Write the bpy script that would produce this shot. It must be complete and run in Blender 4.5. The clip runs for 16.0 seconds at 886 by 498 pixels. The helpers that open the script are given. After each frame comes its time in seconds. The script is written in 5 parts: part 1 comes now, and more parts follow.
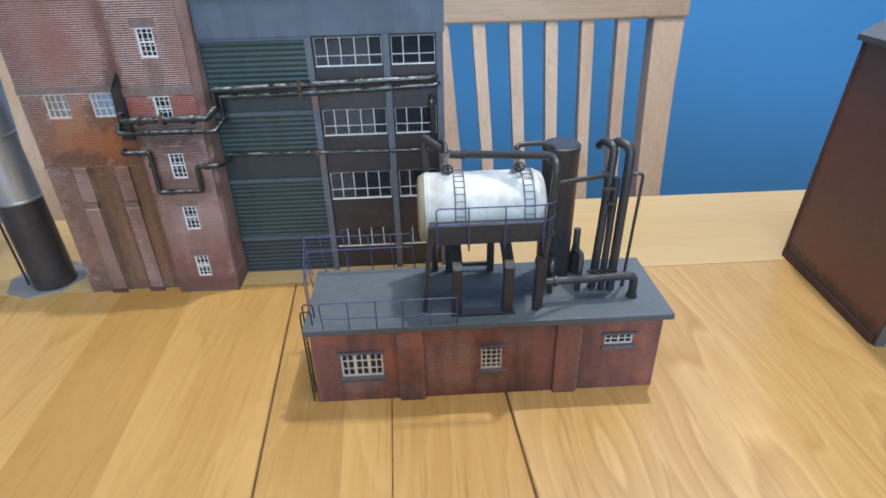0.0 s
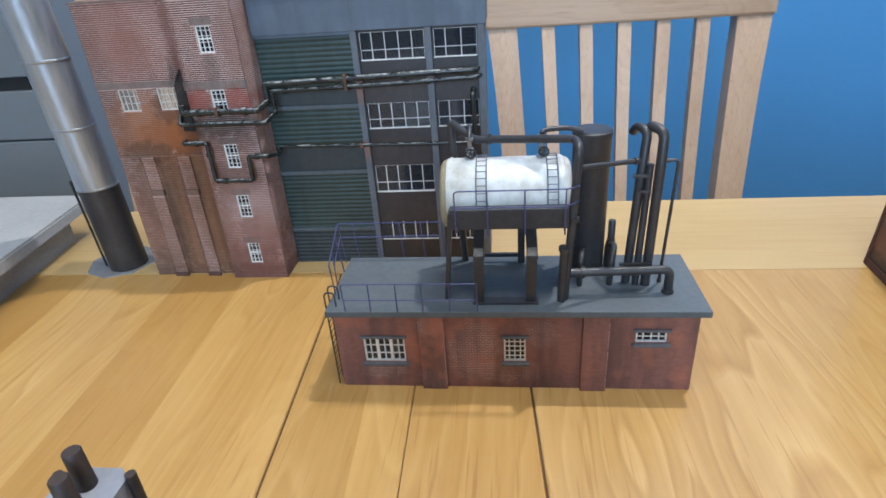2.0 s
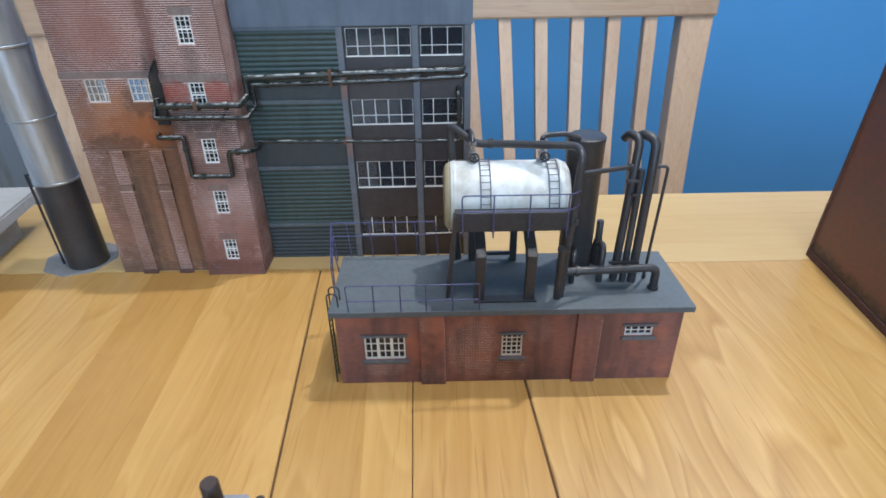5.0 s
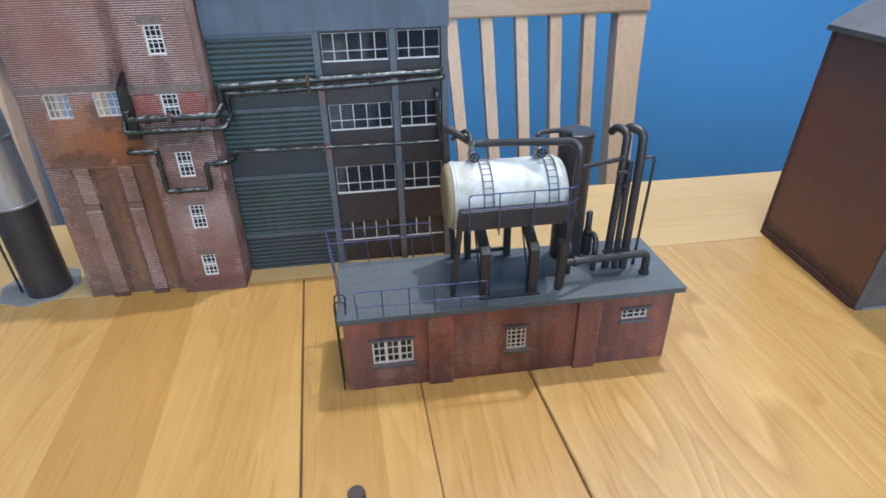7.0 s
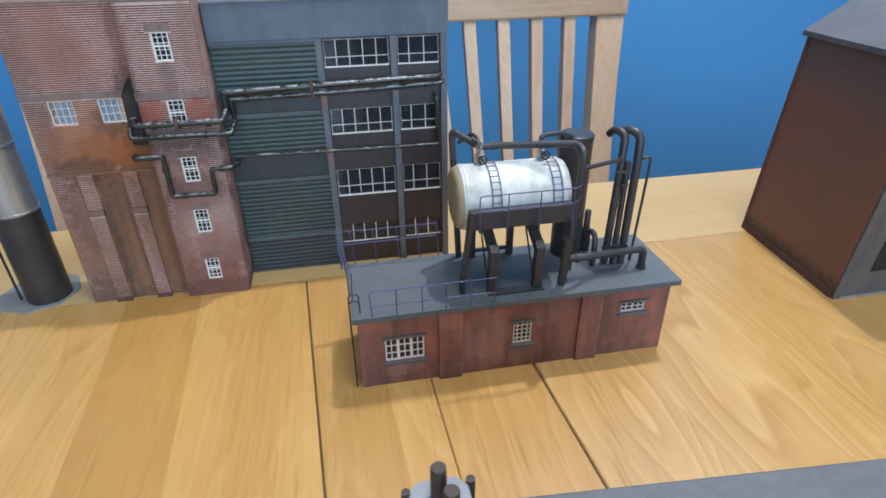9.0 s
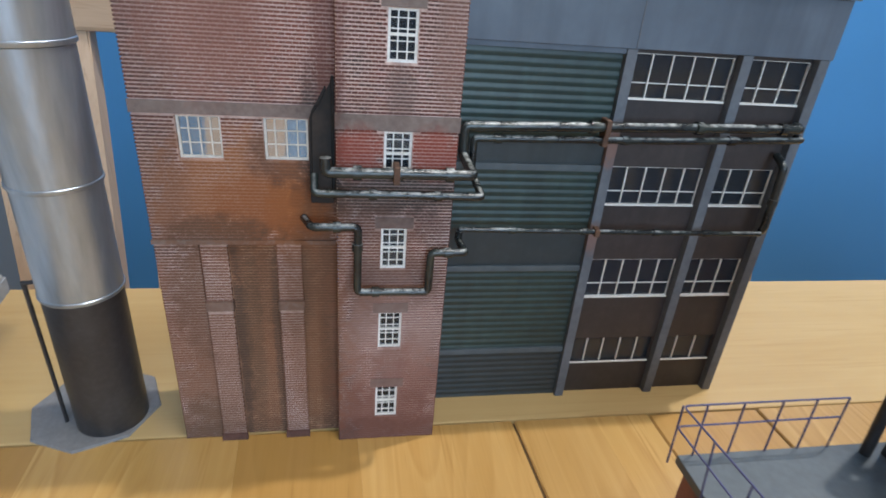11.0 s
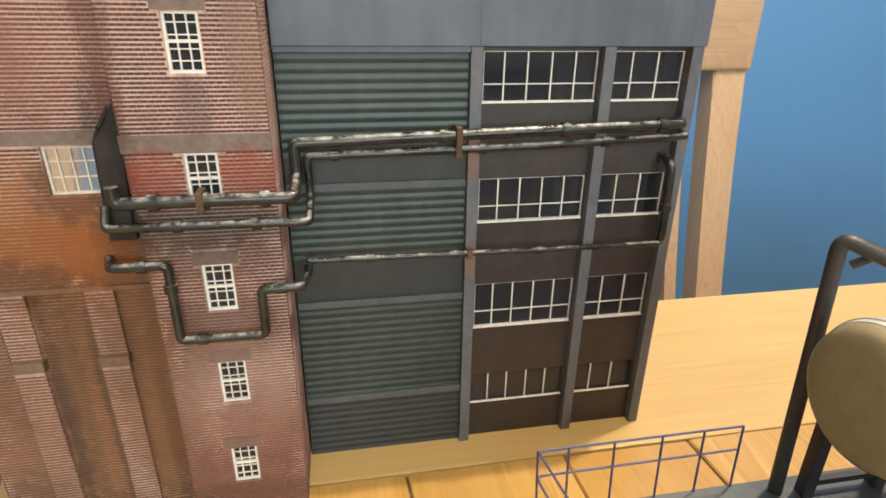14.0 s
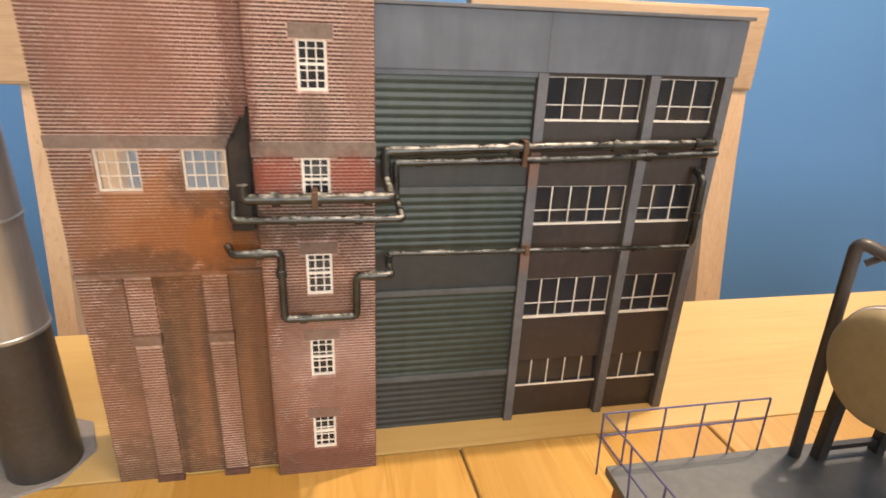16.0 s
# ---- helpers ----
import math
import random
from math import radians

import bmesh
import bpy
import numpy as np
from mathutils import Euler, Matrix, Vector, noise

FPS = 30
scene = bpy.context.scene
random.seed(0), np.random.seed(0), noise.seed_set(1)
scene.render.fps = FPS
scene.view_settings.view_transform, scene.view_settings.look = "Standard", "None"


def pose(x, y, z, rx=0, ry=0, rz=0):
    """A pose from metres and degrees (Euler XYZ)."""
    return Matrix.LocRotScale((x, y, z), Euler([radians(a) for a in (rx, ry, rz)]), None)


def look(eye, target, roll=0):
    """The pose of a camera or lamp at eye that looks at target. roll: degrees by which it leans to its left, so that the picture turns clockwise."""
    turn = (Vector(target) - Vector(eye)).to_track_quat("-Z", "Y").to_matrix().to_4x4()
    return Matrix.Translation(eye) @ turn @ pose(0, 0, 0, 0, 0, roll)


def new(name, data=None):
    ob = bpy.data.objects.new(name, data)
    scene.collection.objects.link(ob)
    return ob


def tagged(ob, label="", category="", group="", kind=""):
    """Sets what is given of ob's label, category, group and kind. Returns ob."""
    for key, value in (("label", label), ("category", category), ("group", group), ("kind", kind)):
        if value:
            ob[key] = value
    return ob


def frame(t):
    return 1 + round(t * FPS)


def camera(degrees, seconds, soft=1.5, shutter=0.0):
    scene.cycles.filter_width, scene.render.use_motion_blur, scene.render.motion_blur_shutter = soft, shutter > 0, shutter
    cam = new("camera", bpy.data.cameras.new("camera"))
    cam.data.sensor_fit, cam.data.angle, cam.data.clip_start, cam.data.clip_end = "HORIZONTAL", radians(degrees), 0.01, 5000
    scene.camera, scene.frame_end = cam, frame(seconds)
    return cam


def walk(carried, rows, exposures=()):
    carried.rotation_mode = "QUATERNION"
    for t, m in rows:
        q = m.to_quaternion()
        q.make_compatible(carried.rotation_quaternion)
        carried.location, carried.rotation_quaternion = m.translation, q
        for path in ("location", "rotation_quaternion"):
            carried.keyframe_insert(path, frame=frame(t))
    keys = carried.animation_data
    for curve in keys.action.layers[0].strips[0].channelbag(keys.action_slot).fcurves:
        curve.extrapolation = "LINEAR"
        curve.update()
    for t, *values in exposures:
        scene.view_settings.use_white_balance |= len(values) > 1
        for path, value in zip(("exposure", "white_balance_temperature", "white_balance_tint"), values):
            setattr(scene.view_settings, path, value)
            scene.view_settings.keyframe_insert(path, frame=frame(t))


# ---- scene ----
# ------------------------------------------------------------------ camera
cam = camera(75.7, 16.0, soft=1.65, shutter=0.7)
PATH = [
    (0, (0.1495, -0.4011, 0.2548), (0.1835, 0.4705, -0.2343), -1.42),
    (0.5, (0.1705, -0.4063, 0.2449), (0.1652, 0.4749, -0.2278), -0.79),
    (1, (0.1836, -0.3997, 0.2412), (0.1462, 0.4836, -0.2263), -1.81),
    (1.5, (0.1841, -0.4080, 0.2394), (0.0961, 0.4741, -0.2235), -3.41),
    (2, (0.1846, -0.4056, 0.2378), (0.0706, 0.4744, -0.2233), -4.16),
    (2.5, (0.1853, -0.4023, 0.2363), (0.0634, 0.4783, -0.2216), -4.51),
    (3, (0.1821, -0.3980, 0.2316), (0.0673, 0.4856, -0.2222), -4.50),
    (3.5, (0.1770, -0.4008, 0.2351), (0.0853, 0.4820, -0.2256), -4.03),
    (4, (0.1706, -0.4047, 0.2409), (0.1112, 0.4747, -0.2315), -2.92),
    (4.5, (0.1631, -0.4069, 0.2416), (0.1362, 0.4736, -0.2317), -1.45),
    (5, (0.1453, -0.4096, 0.2525), (0.1483, 0.4609, -0.2396), -0.90),
    (5.2, (0.1419, -0.4107, 0.2506), (0.1620, 0.4635, -0.2345), -1.11),
    (7.5, (0.0976, -0.4104, 0.2581), (0.2239, 0.4483, -0.2385), -1.20),
    (8, (0.0922, -0.4152, 0.2607), (0.2311, 0.4410, -0.2370), -1.35),
    (8.5, (0.0851, -0.4206, 0.2618), (0.2418, 0.4357, -0.2305), -0.90),
    (9, (0.0821, -0.4184, 0.2619), (0.2415, 0.4360, -0.2327), -0.70),
    (9.5, (0.0365, -0.3992, 0.2455), (0.1838, 0.4669, -0.2322), 1.45),
    (10, (-0.0275, -0.3083, 0.2267), (0.1225, 0.5699, -0.2275), 3.85),
    (10.2, (-0.0460, -0.2670, 0.2266), (0.1219, 0.6029, -0.2370), 5.68),
    (12.3, (-0.0334, -0.1985, 0.2077), (0.1077, 0.6965, -0.2153), 1.99),
    (12.5, (-0.0228, -0.2028, 0.2075), (0.1142, 0.6963, -0.2083), 1.59),
    (13, (0.0034, -0.2056, 0.2078), (0.1365, 0.7032, -0.1877), 0.21),
    (13.5, (0.0194, -0.2032, 0.2087), (0.1723, 0.6987, -0.1953), 0.55),
    (14, (0.0201, -0.1995, 0.2064), (0.1880, 0.7034, -0.1894), 0.83),
    (14.5, (0.0129, -0.2040, 0.2053), (0.1841, 0.7034, -0.1786), 1.25),
    (15, (0.0027, -0.2079, 0.2099), (0.2029, 0.6902, -0.1816), 2.22),
    (15.5, (-0.0081, -0.2186, 0.2088), (0.1843, 0.6835, -0.1774), 2.63),
    (16, (-0.0201, -0.2261, 0.2147), (0.1670, 0.6778, -0.1699), 2.66),
]
EXPOSURES = [
    (0.0, -0.11, 6000, 11), (5.2, -0.11, 6000, 11), (9.2, -0.11, 6000, 11), (10.2, -0.32, 5950, 10), (12.3, 0.07, 7400, 15), (13.3, 0.11, 8000, 15), (14.4, 0.23, 9700, 15), (15.2, 0.23, 9900, 18), (16.0, 0.31, 10500, 25),
]
walk(cam, [(t, look(eye, target, roll)) for t, eye, target, roll in PATH], EXPOSURES)

# ------------------------------------------------------------------ light
world = bpy.data.worlds.new("room_air")
scene.world = world
world.use_nodes = True
world.node_tree.nodes["Background"].inputs[0].default_value = (0.75, 0.85, 1.0, 1)
world.node_tree.nodes["Background"].inputs[1].default_value = 0.13


def area_lamp(name, at, target, size, watts, colour, sy=None):
    data = bpy.data.lights.new(name, "AREA")
    data.energy, data.color, data.size = watts, colour, size
    if sy:
        data.shape, data.size_y = "RECTANGLE", sy
    else:
        data.shape = "DISK"
    ob = new(name, data)
    ob.matrix_world = look(at, target)
    return ob


# first lamp placed from the cast shadows; the other five are added fill
KEY_AND_FILL_LAMPS = [(0.533, 0.155), (1.20, 0.66), (0.62, 0.70), (-0.75, 0.40), (0.24, -0.42), (-0.60, -1.20)]
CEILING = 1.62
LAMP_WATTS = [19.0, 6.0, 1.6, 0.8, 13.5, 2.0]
# fill lamps are wider than their fixtures to soften them
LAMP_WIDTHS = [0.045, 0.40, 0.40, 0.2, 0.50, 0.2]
for (lx, ly), watts, width in zip(KEY_AND_FILL_LAMPS, LAMP_WATTS, LAMP_WIDTHS):
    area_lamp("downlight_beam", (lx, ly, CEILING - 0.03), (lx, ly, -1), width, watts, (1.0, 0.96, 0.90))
# daylight through the window behind the walk
area_lamp("window_daylight", (0.25, -2.30, 0.75), (0.1, 0.2, 0.1), 1.2, 46.0, (0.56, 0.78, 1.0), 1.1)

# ------------------------------------------------------------------ materials
def node_material(name):
    m = bpy.data.materials.new(name)
    m.use_nodes = True
    return m, m.node_tree.nodes, m.node_tree.links, m.node_tree.nodes["Principled BSDF"]


def ramp(nodes, links, source, stops):
    r = nodes.new("ShaderNodeValToRGB")
    while len(r.color_ramp.elements) < len(stops):
        r.color_ramp.elements.new(0.5)
    for e, (at, c) in zip(r.color_ramp.elements, stops):
        e.position, e.color = at, (*c, 1)
    links.new(source, r.inputs[0])
    return r.outputs[0]


def coords(nodes, links, scale=(1, 1, 1), which="Object", rot=(0, 0, 0)):
    tc = nodes.new("ShaderNodeTexCoord")
    mp = nodes.new("ShaderNodeMapping")
    mp.inputs["Scale"].default_value = scale
    mp.inputs["Rotation"].default_value = rot
    links.new(tc.outputs[which], mp.inputs[0])
    return mp.outputs[0]


def noise_tex(nodes, links, vec, scale, detail=4, rough=0.55, dist=0.0):
    n = nodes.new("ShaderNodeTexNoise")
    n.inputs["Scale"].default_value, n.inputs["Detail"].default_value = scale, detail
    n.inputs["Roughness"].default_value, n.inputs["Distortion"].default_value = rough, dist
    if vec is not None:
        links.new(vec, n.inputs["Vector"])
    return n.outputs["Fac"]


def mix_rgb(nodes, links, fac, a, b, kind="MIX"):
    m = nodes.new("ShaderNodeMix")
    m.data_type, m.blend_type = "RGBA", kind
    for sock, v in ((m.inputs[0], fac), (m.inputs[6], a), (m.inputs[7], b)):
        if isinstance(v, (int, float)):
            sock.default_value = v
        elif isinstance(v, tuple):
            sock.default_value = (*v, 1)
        else:
            links.new(v, sock)
    return m.outputs[2]


def bump(nodes, links, bsdf, height, strength, dist):
    b = nodes.new("ShaderNodeBump")
    b.inputs["Strength"].default_value, b.inputs["Distance"].default_value = strength, dist
    links.new(height, b.inputs["Height"])
    links.new(b.outputs[0], bsdf.inputs["Normal"])


def paint(name, base, dark, light, grain=160.0, patch=18.0, rough=0.6, relief=0.0003, streak=False, metal=0.0, spec=0.5, marks=(), soak=1.0):
    """Painted plastic or plaster: patches, grain, and streaks that run down where wanted."""
    m, nodes, links, bsdf = node_material(name)
    vec = coords(nodes, links)
    big = noise_tex(nodes, links, vec, patch, 5, 0.6)
    fine = noise_tex(nodes, links, vec, grain, 4, 0.6)
    col = ramp(nodes, links, big, [(0.28, dark), (0.5, base), (0.75, light)])
    col = mix_rgb(nodes, links, 0.45, col, ramp(nodes, links, fine, [(0.3, dark), (0.52, base), (0.72, light)]))
    if streak:
        run = noise_tex(nodes, links, coords(nodes, links, (90, 90, 7)), 1.0, 4, 0.6)
        col = mix_rgb(nodes, links, ramp(nodes, links, run, [(0.45, (0, 0, 0)), (0.7, (0.75, 0.75, 0.75))]), col, dark)
    if marks:
        col = blotched(nodes, links, col, marks, soak)
    links.new(col, bsdf.inputs["Base Color"])
    bsdf.inputs["Roughness"].default_value, bsdf.inputs["Metallic"].default_value = rough, metal
    bsdf.inputs["Specular IOR Level"].default_value = spec
    bump(nodes, links, bsdf, fine, 0.5, relief)
    return m


def wood(name, base, dark, light, along="y", scale=1.0, rough=0.38, cathedral=1.0):
    """Oiled wood: long grain lines along one axis, broad figure, small pores."""
    m, nodes, links, bsdf = node_material(name)
    tc = nodes.new("ShaderNodeTexCoord")
    info = nodes.new("ShaderNodeObjectInfo")
    shift = nodes.new("ShaderNodeVectorMath")
    shift.operation = "MULTIPLY_ADD"
    shift.inputs[1].default_value = (7.3, 11.1, 5.7)
    rnd = nodes.new("ShaderNodeCombineXYZ")
    for k in range(3):
        links.new(info.outputs["Random"], rnd.inputs[k])
    links.new(rnd.outputs[0], shift.inputs[0])
    links.new(tc.outputs["Object"], shift.inputs[2])

    def stretched(a, b, c):
        mp = nodes.new("ShaderNodeMapping")
        s = {"x": (c, a, b), "y": (a, c, b), "z": (a, b, c)}[along]
        mp.inputs["Scale"].default_value = tuple(v * scale for v in s)
        links.new(shift.outputs[0], mp.inputs[0])
        return mp.outputs[0]

    figure = noise_tex(nodes, links, stretched(10, 10, 1.9), 1.0, 2.4, 0.5, 0.25)
    rings = nodes.new("ShaderNodeMath")
    rings.operation = "MULTIPLY"
    rings.inputs[1].default_value = 19.0
    links.new(figure, rings.inputs[0])
    saw = nodes.new("ShaderNodeMath")
    saw.operation = "FRACT"
    links.new(rings.outputs[0], saw.inputs[0])
    lines = noise_tex(nodes, links, stretched(260, 260, 5), 1.0, 4, 0.6, 0.2)
    pores = noise_tex(nodes, links, stretched(900, 900, 30), 1.0, 2, 0.5)
    tone = noise_tex(nodes, links, stretched(6, 6, 1.2), 1.0, 3, 0.5)
    col = ramp(nodes, links, tone, [(0.3, dark), (0.5, base), (0.7, light)])
    strong = ramp(nodes, links, noise_tex(nodes, links, stretched(9, 9, 2.2), 1.0, 3, 0.6), [(0.32, (0.10, 0.10, 0.10)), (0.62, (0.44 * cathedral,) * 3)])
    col = mix_rgb(nodes, links, strong, col, ramp(nodes, links, saw.outputs[0], [(0.0, base), (0.06, light), (0.40, base), (0.70, base), (0.93, dark), (1.0, base)]))
    blot = noise_tex(nodes, links, stretched(30, 30, 9), 1.0, 4, 0.6, 0.4)
    col = mix_rgb(nodes, links, 0.22, col, ramp(nodes, links, blot, [(0.34, dark), (0.5, base), (0.66, light)]))
    bands = noise_tex(nodes, links, stretched(48, 48, 2.6), 1.0, 3, 0.5, 0.5)
    col = mix_rgb(nodes, links, 0.12, col, ramp(nodes, links, bands, [(0.32, dark), (0.46, base), (0.56, light), (0.66, base)]))
    ticks = noise_tex(nodes, links, stretched(420, 420, 16), 1.0, 2, 0.5)
    col = mix_rgb(nodes, links, ramp(nodes, links, ticks, [(0.61, (0, 0, 0)), (0.72, (0.65, 0.65, 0.65))]), col, dark)
    col = mix_rgb(nodes, links, 0.18, col, ramp(nodes, links, lines, [(0.3, dark), (0.5, base), (0.7, light)]))
    tint = nodes.new("ShaderNodeHueSaturation")
    val = nodes.new("ShaderNodeMapRange")
    val.inputs["To Min"].default_value, val.inputs["To Max"].default_value = 0.93, 1.06
    links.new(info.outputs["Random"], val.inputs["Value"])
    links.new(val.outputs[0], tint.inputs["Value"])
    links.new(col, tint.inputs["Color"])
    links.new(tint.outputs[0], bsdf.inputs["Base Color"])
    bsdf.inputs["Roughness"].default_value = rough
    bump(nodes, links, bsdf, mix_rgb(nodes, links, 0.5, lines, pores), 0.3, 0.0004)
    return m


# soot, rust, bloom and darker patches on the mill front: middle (x, z), reach (x, z), colour, strength
MILL_MARKS = [
    ((-0.086, 0.128), (0.056, 0.036), (0.27, 0.100, 0.034), 0.95),
    ((-0.066, 0.124), (0.016, 0.030), (0.36, 0.120, 0.028), 1.0),
    ((-0.060, 0.070), (0.016, 0.085), (0.115, 0.055, 0.025), 1.0),
    ((-0.090, 0.045), (0.055, 0.075), (0.23, 0.135, 0.075), 0.35),
    ((-0.012, 0.045), (0.013, 0.034), (0.16, 0.085, 0.066), 0.8),
    ((-0.030, 0.018), (0.030, 0.022), (0.13, 0.070, 0.056), 0.85),
    ((-0.040, 0.080), (0.010, 0.026), (0.14, 0.080, 0.064), 0.75),
    ((-0.008, 0.195), (0.008, 0.040), (0.22, 0.115, 0.090), 0.6),
    ((-0.100, 0.030), (0.030, 0.034), (0.17, 0.105, 0.070), 0.7),
    ((-0.100, 0.195), (0.030, 0.040), (0.20, 0.090, 0.066), 0.6),
    ((-0.122, 0.150), (0.020, 0.120), (0.085, 0.048, 0.038), 0.40),
    ((-0.046, 0.030), (0.010, 0.060), (0.12, 0.070, 0.056), 0.7),
    # next three: darker patches round the tower pipes
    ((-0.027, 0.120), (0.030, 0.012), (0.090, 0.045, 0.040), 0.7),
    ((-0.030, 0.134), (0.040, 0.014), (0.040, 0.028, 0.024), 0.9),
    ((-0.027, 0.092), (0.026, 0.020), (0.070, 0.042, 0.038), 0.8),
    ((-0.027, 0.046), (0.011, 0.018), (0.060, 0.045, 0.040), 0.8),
    ((-0.026, 0.176), (0.007, 0.020), (0.100, 0.066, 0.058), 0.55),
    # next two: darker along the foot of tower and flank
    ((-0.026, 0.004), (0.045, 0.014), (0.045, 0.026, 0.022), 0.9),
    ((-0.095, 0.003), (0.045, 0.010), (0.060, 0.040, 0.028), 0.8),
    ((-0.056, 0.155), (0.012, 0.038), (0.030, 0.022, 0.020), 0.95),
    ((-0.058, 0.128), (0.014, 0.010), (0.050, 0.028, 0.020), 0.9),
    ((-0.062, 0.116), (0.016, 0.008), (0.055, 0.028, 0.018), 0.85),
    # darker strip in the corner between flank and tower
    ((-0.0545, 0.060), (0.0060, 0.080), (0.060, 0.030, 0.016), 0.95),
    ((-0.042, 0.151), (0.013, 0.014), (0.25, 0.046, 0.026), 0.9),
    ((-0.012, 0.151), (0.013, 0.014), (0.25, 0.046, 0.026), 0.9),
    ((-0.026, 0.062), (0.030, 0.040), (0.42, 0.26, 0.22), 0.55),
    ((-0.085, 0.205), (0.050, 0.050), (0.30, 0.115, 0.080), 0.30),
    ((-0.024, 0.020), (0.036, 0.050), (0.22, 0.078, 0.050), 0.6),
    ((-0.090, 0.055), (0.060, 0.080), (0.22, 0.085, 0.042), 0.65),
    ((-0.050, 0.100), (0.060, 0.034), (0.19, 0.072, 0.036), 0.45),
    # shade and stain painted as one strip along the tower's left edge
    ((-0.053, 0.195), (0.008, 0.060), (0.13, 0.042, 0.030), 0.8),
    # next two: darker strips in the recess beside the pilasters
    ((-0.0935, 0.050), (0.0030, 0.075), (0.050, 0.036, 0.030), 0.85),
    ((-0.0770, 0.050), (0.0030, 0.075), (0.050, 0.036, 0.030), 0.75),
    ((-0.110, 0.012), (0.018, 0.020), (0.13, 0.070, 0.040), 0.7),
    # next two: darker strips down the recess
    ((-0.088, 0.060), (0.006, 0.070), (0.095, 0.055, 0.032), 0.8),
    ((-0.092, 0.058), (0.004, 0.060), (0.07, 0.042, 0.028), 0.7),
    ((-0.078, 0.122), (0.030, 0.022), (0.25, 0.078, 0.020), 0.85),
    ((-0.098, 0.112), (0.026, 0.012), (0.10, 0.048, 0.026), 0.8),
    ((-0.074, 0.086), (0.020, 0.034), (0.085, 0.044, 0.024), 0.7),
    ((-0.108, 0.080), (0.016, 0.040), (0.12, 0.062, 0.038), 0.6),
    ((-0.070, 0.146), (0.018, 0.016), (0.085, 0.044, 0.032), 0.7),
]


def blotched(nodes, links, col, marks, k=1.0):
    """Lays patches with soft, broken edges over a colour."""
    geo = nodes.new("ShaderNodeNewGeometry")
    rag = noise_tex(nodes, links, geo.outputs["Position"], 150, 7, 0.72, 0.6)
    for (cx, cz), (sx, sz), colour, strength in marks:
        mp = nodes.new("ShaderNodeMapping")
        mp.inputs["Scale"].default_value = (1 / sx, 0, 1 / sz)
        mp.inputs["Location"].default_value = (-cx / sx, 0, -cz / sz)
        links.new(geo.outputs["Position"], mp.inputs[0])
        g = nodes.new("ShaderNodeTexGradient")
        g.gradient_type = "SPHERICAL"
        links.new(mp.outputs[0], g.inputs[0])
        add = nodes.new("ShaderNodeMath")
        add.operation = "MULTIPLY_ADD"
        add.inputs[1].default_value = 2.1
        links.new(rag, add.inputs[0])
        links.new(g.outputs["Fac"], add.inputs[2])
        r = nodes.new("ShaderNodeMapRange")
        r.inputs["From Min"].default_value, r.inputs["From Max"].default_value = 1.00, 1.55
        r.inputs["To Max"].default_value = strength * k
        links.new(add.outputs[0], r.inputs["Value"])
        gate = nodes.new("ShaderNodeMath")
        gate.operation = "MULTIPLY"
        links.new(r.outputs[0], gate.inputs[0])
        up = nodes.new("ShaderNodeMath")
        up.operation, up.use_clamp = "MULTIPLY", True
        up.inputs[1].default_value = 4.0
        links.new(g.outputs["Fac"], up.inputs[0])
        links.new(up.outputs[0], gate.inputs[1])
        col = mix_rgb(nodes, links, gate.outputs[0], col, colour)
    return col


def brick_piece_material(name, stops, weather):
    """Bricks that are pieces: a colour for each, soot and bloom over many."""
    m, nodes, links, bsdf = node_material(name)
    geo = nodes.new("ShaderNodeNewGeometry")
    info = nodes.new("ShaderNodeObjectInfo")
    add = nodes.new("ShaderNodeMath")
    add.operation = "ADD"
    links.new(geo.outputs["Random Per Island"], add.inputs[0])
    links.new(info.outputs["Random"], add.inputs[1])
    fr = nodes.new("ShaderNodeMath")
    fr.operation = "FRACT"
    links.new(add.outputs[0], fr.inputs[0])
    col = ramp(nodes, links, fr.outputs[0], stops)
    pos = geo.outputs["Position"]
    big = noise_tex(nodes, links, pos, 28, 4, 0.6)
    col = mix_rgb(nodes, links, ramp(nodes, links, big, [(0.46, (0, 0, 0)), (0.68, (0.6, 0.6, 0.6))]), col, weather[0])
    soot = noise_tex(nodes, links, pos, 52, 5, 0.65)
    col = mix_rgb(nodes, links, ramp(nodes, links, soot, [(0.48, (0, 0, 0)), (0.66, (0.9, 0.9, 0.9))]), col, weather[1])
    fine = noise_tex(nodes, links, pos, 1500, 3, 0.6)
    col = mix_rgb(nodes, links, 0.25, col, ramp(nodes, links, fine, [(0.3, weather[1]), (0.7, weather[2])]))
    col = blotched(nodes, links, col, MILL_MARKS)
    links.new(col, bsdf.inputs["Base Color"])
    bsdf.inputs["Roughness"].default_value = 0.8
    bump(nodes, links, bsdf, fine, 0.4, 0.0001)
    return m


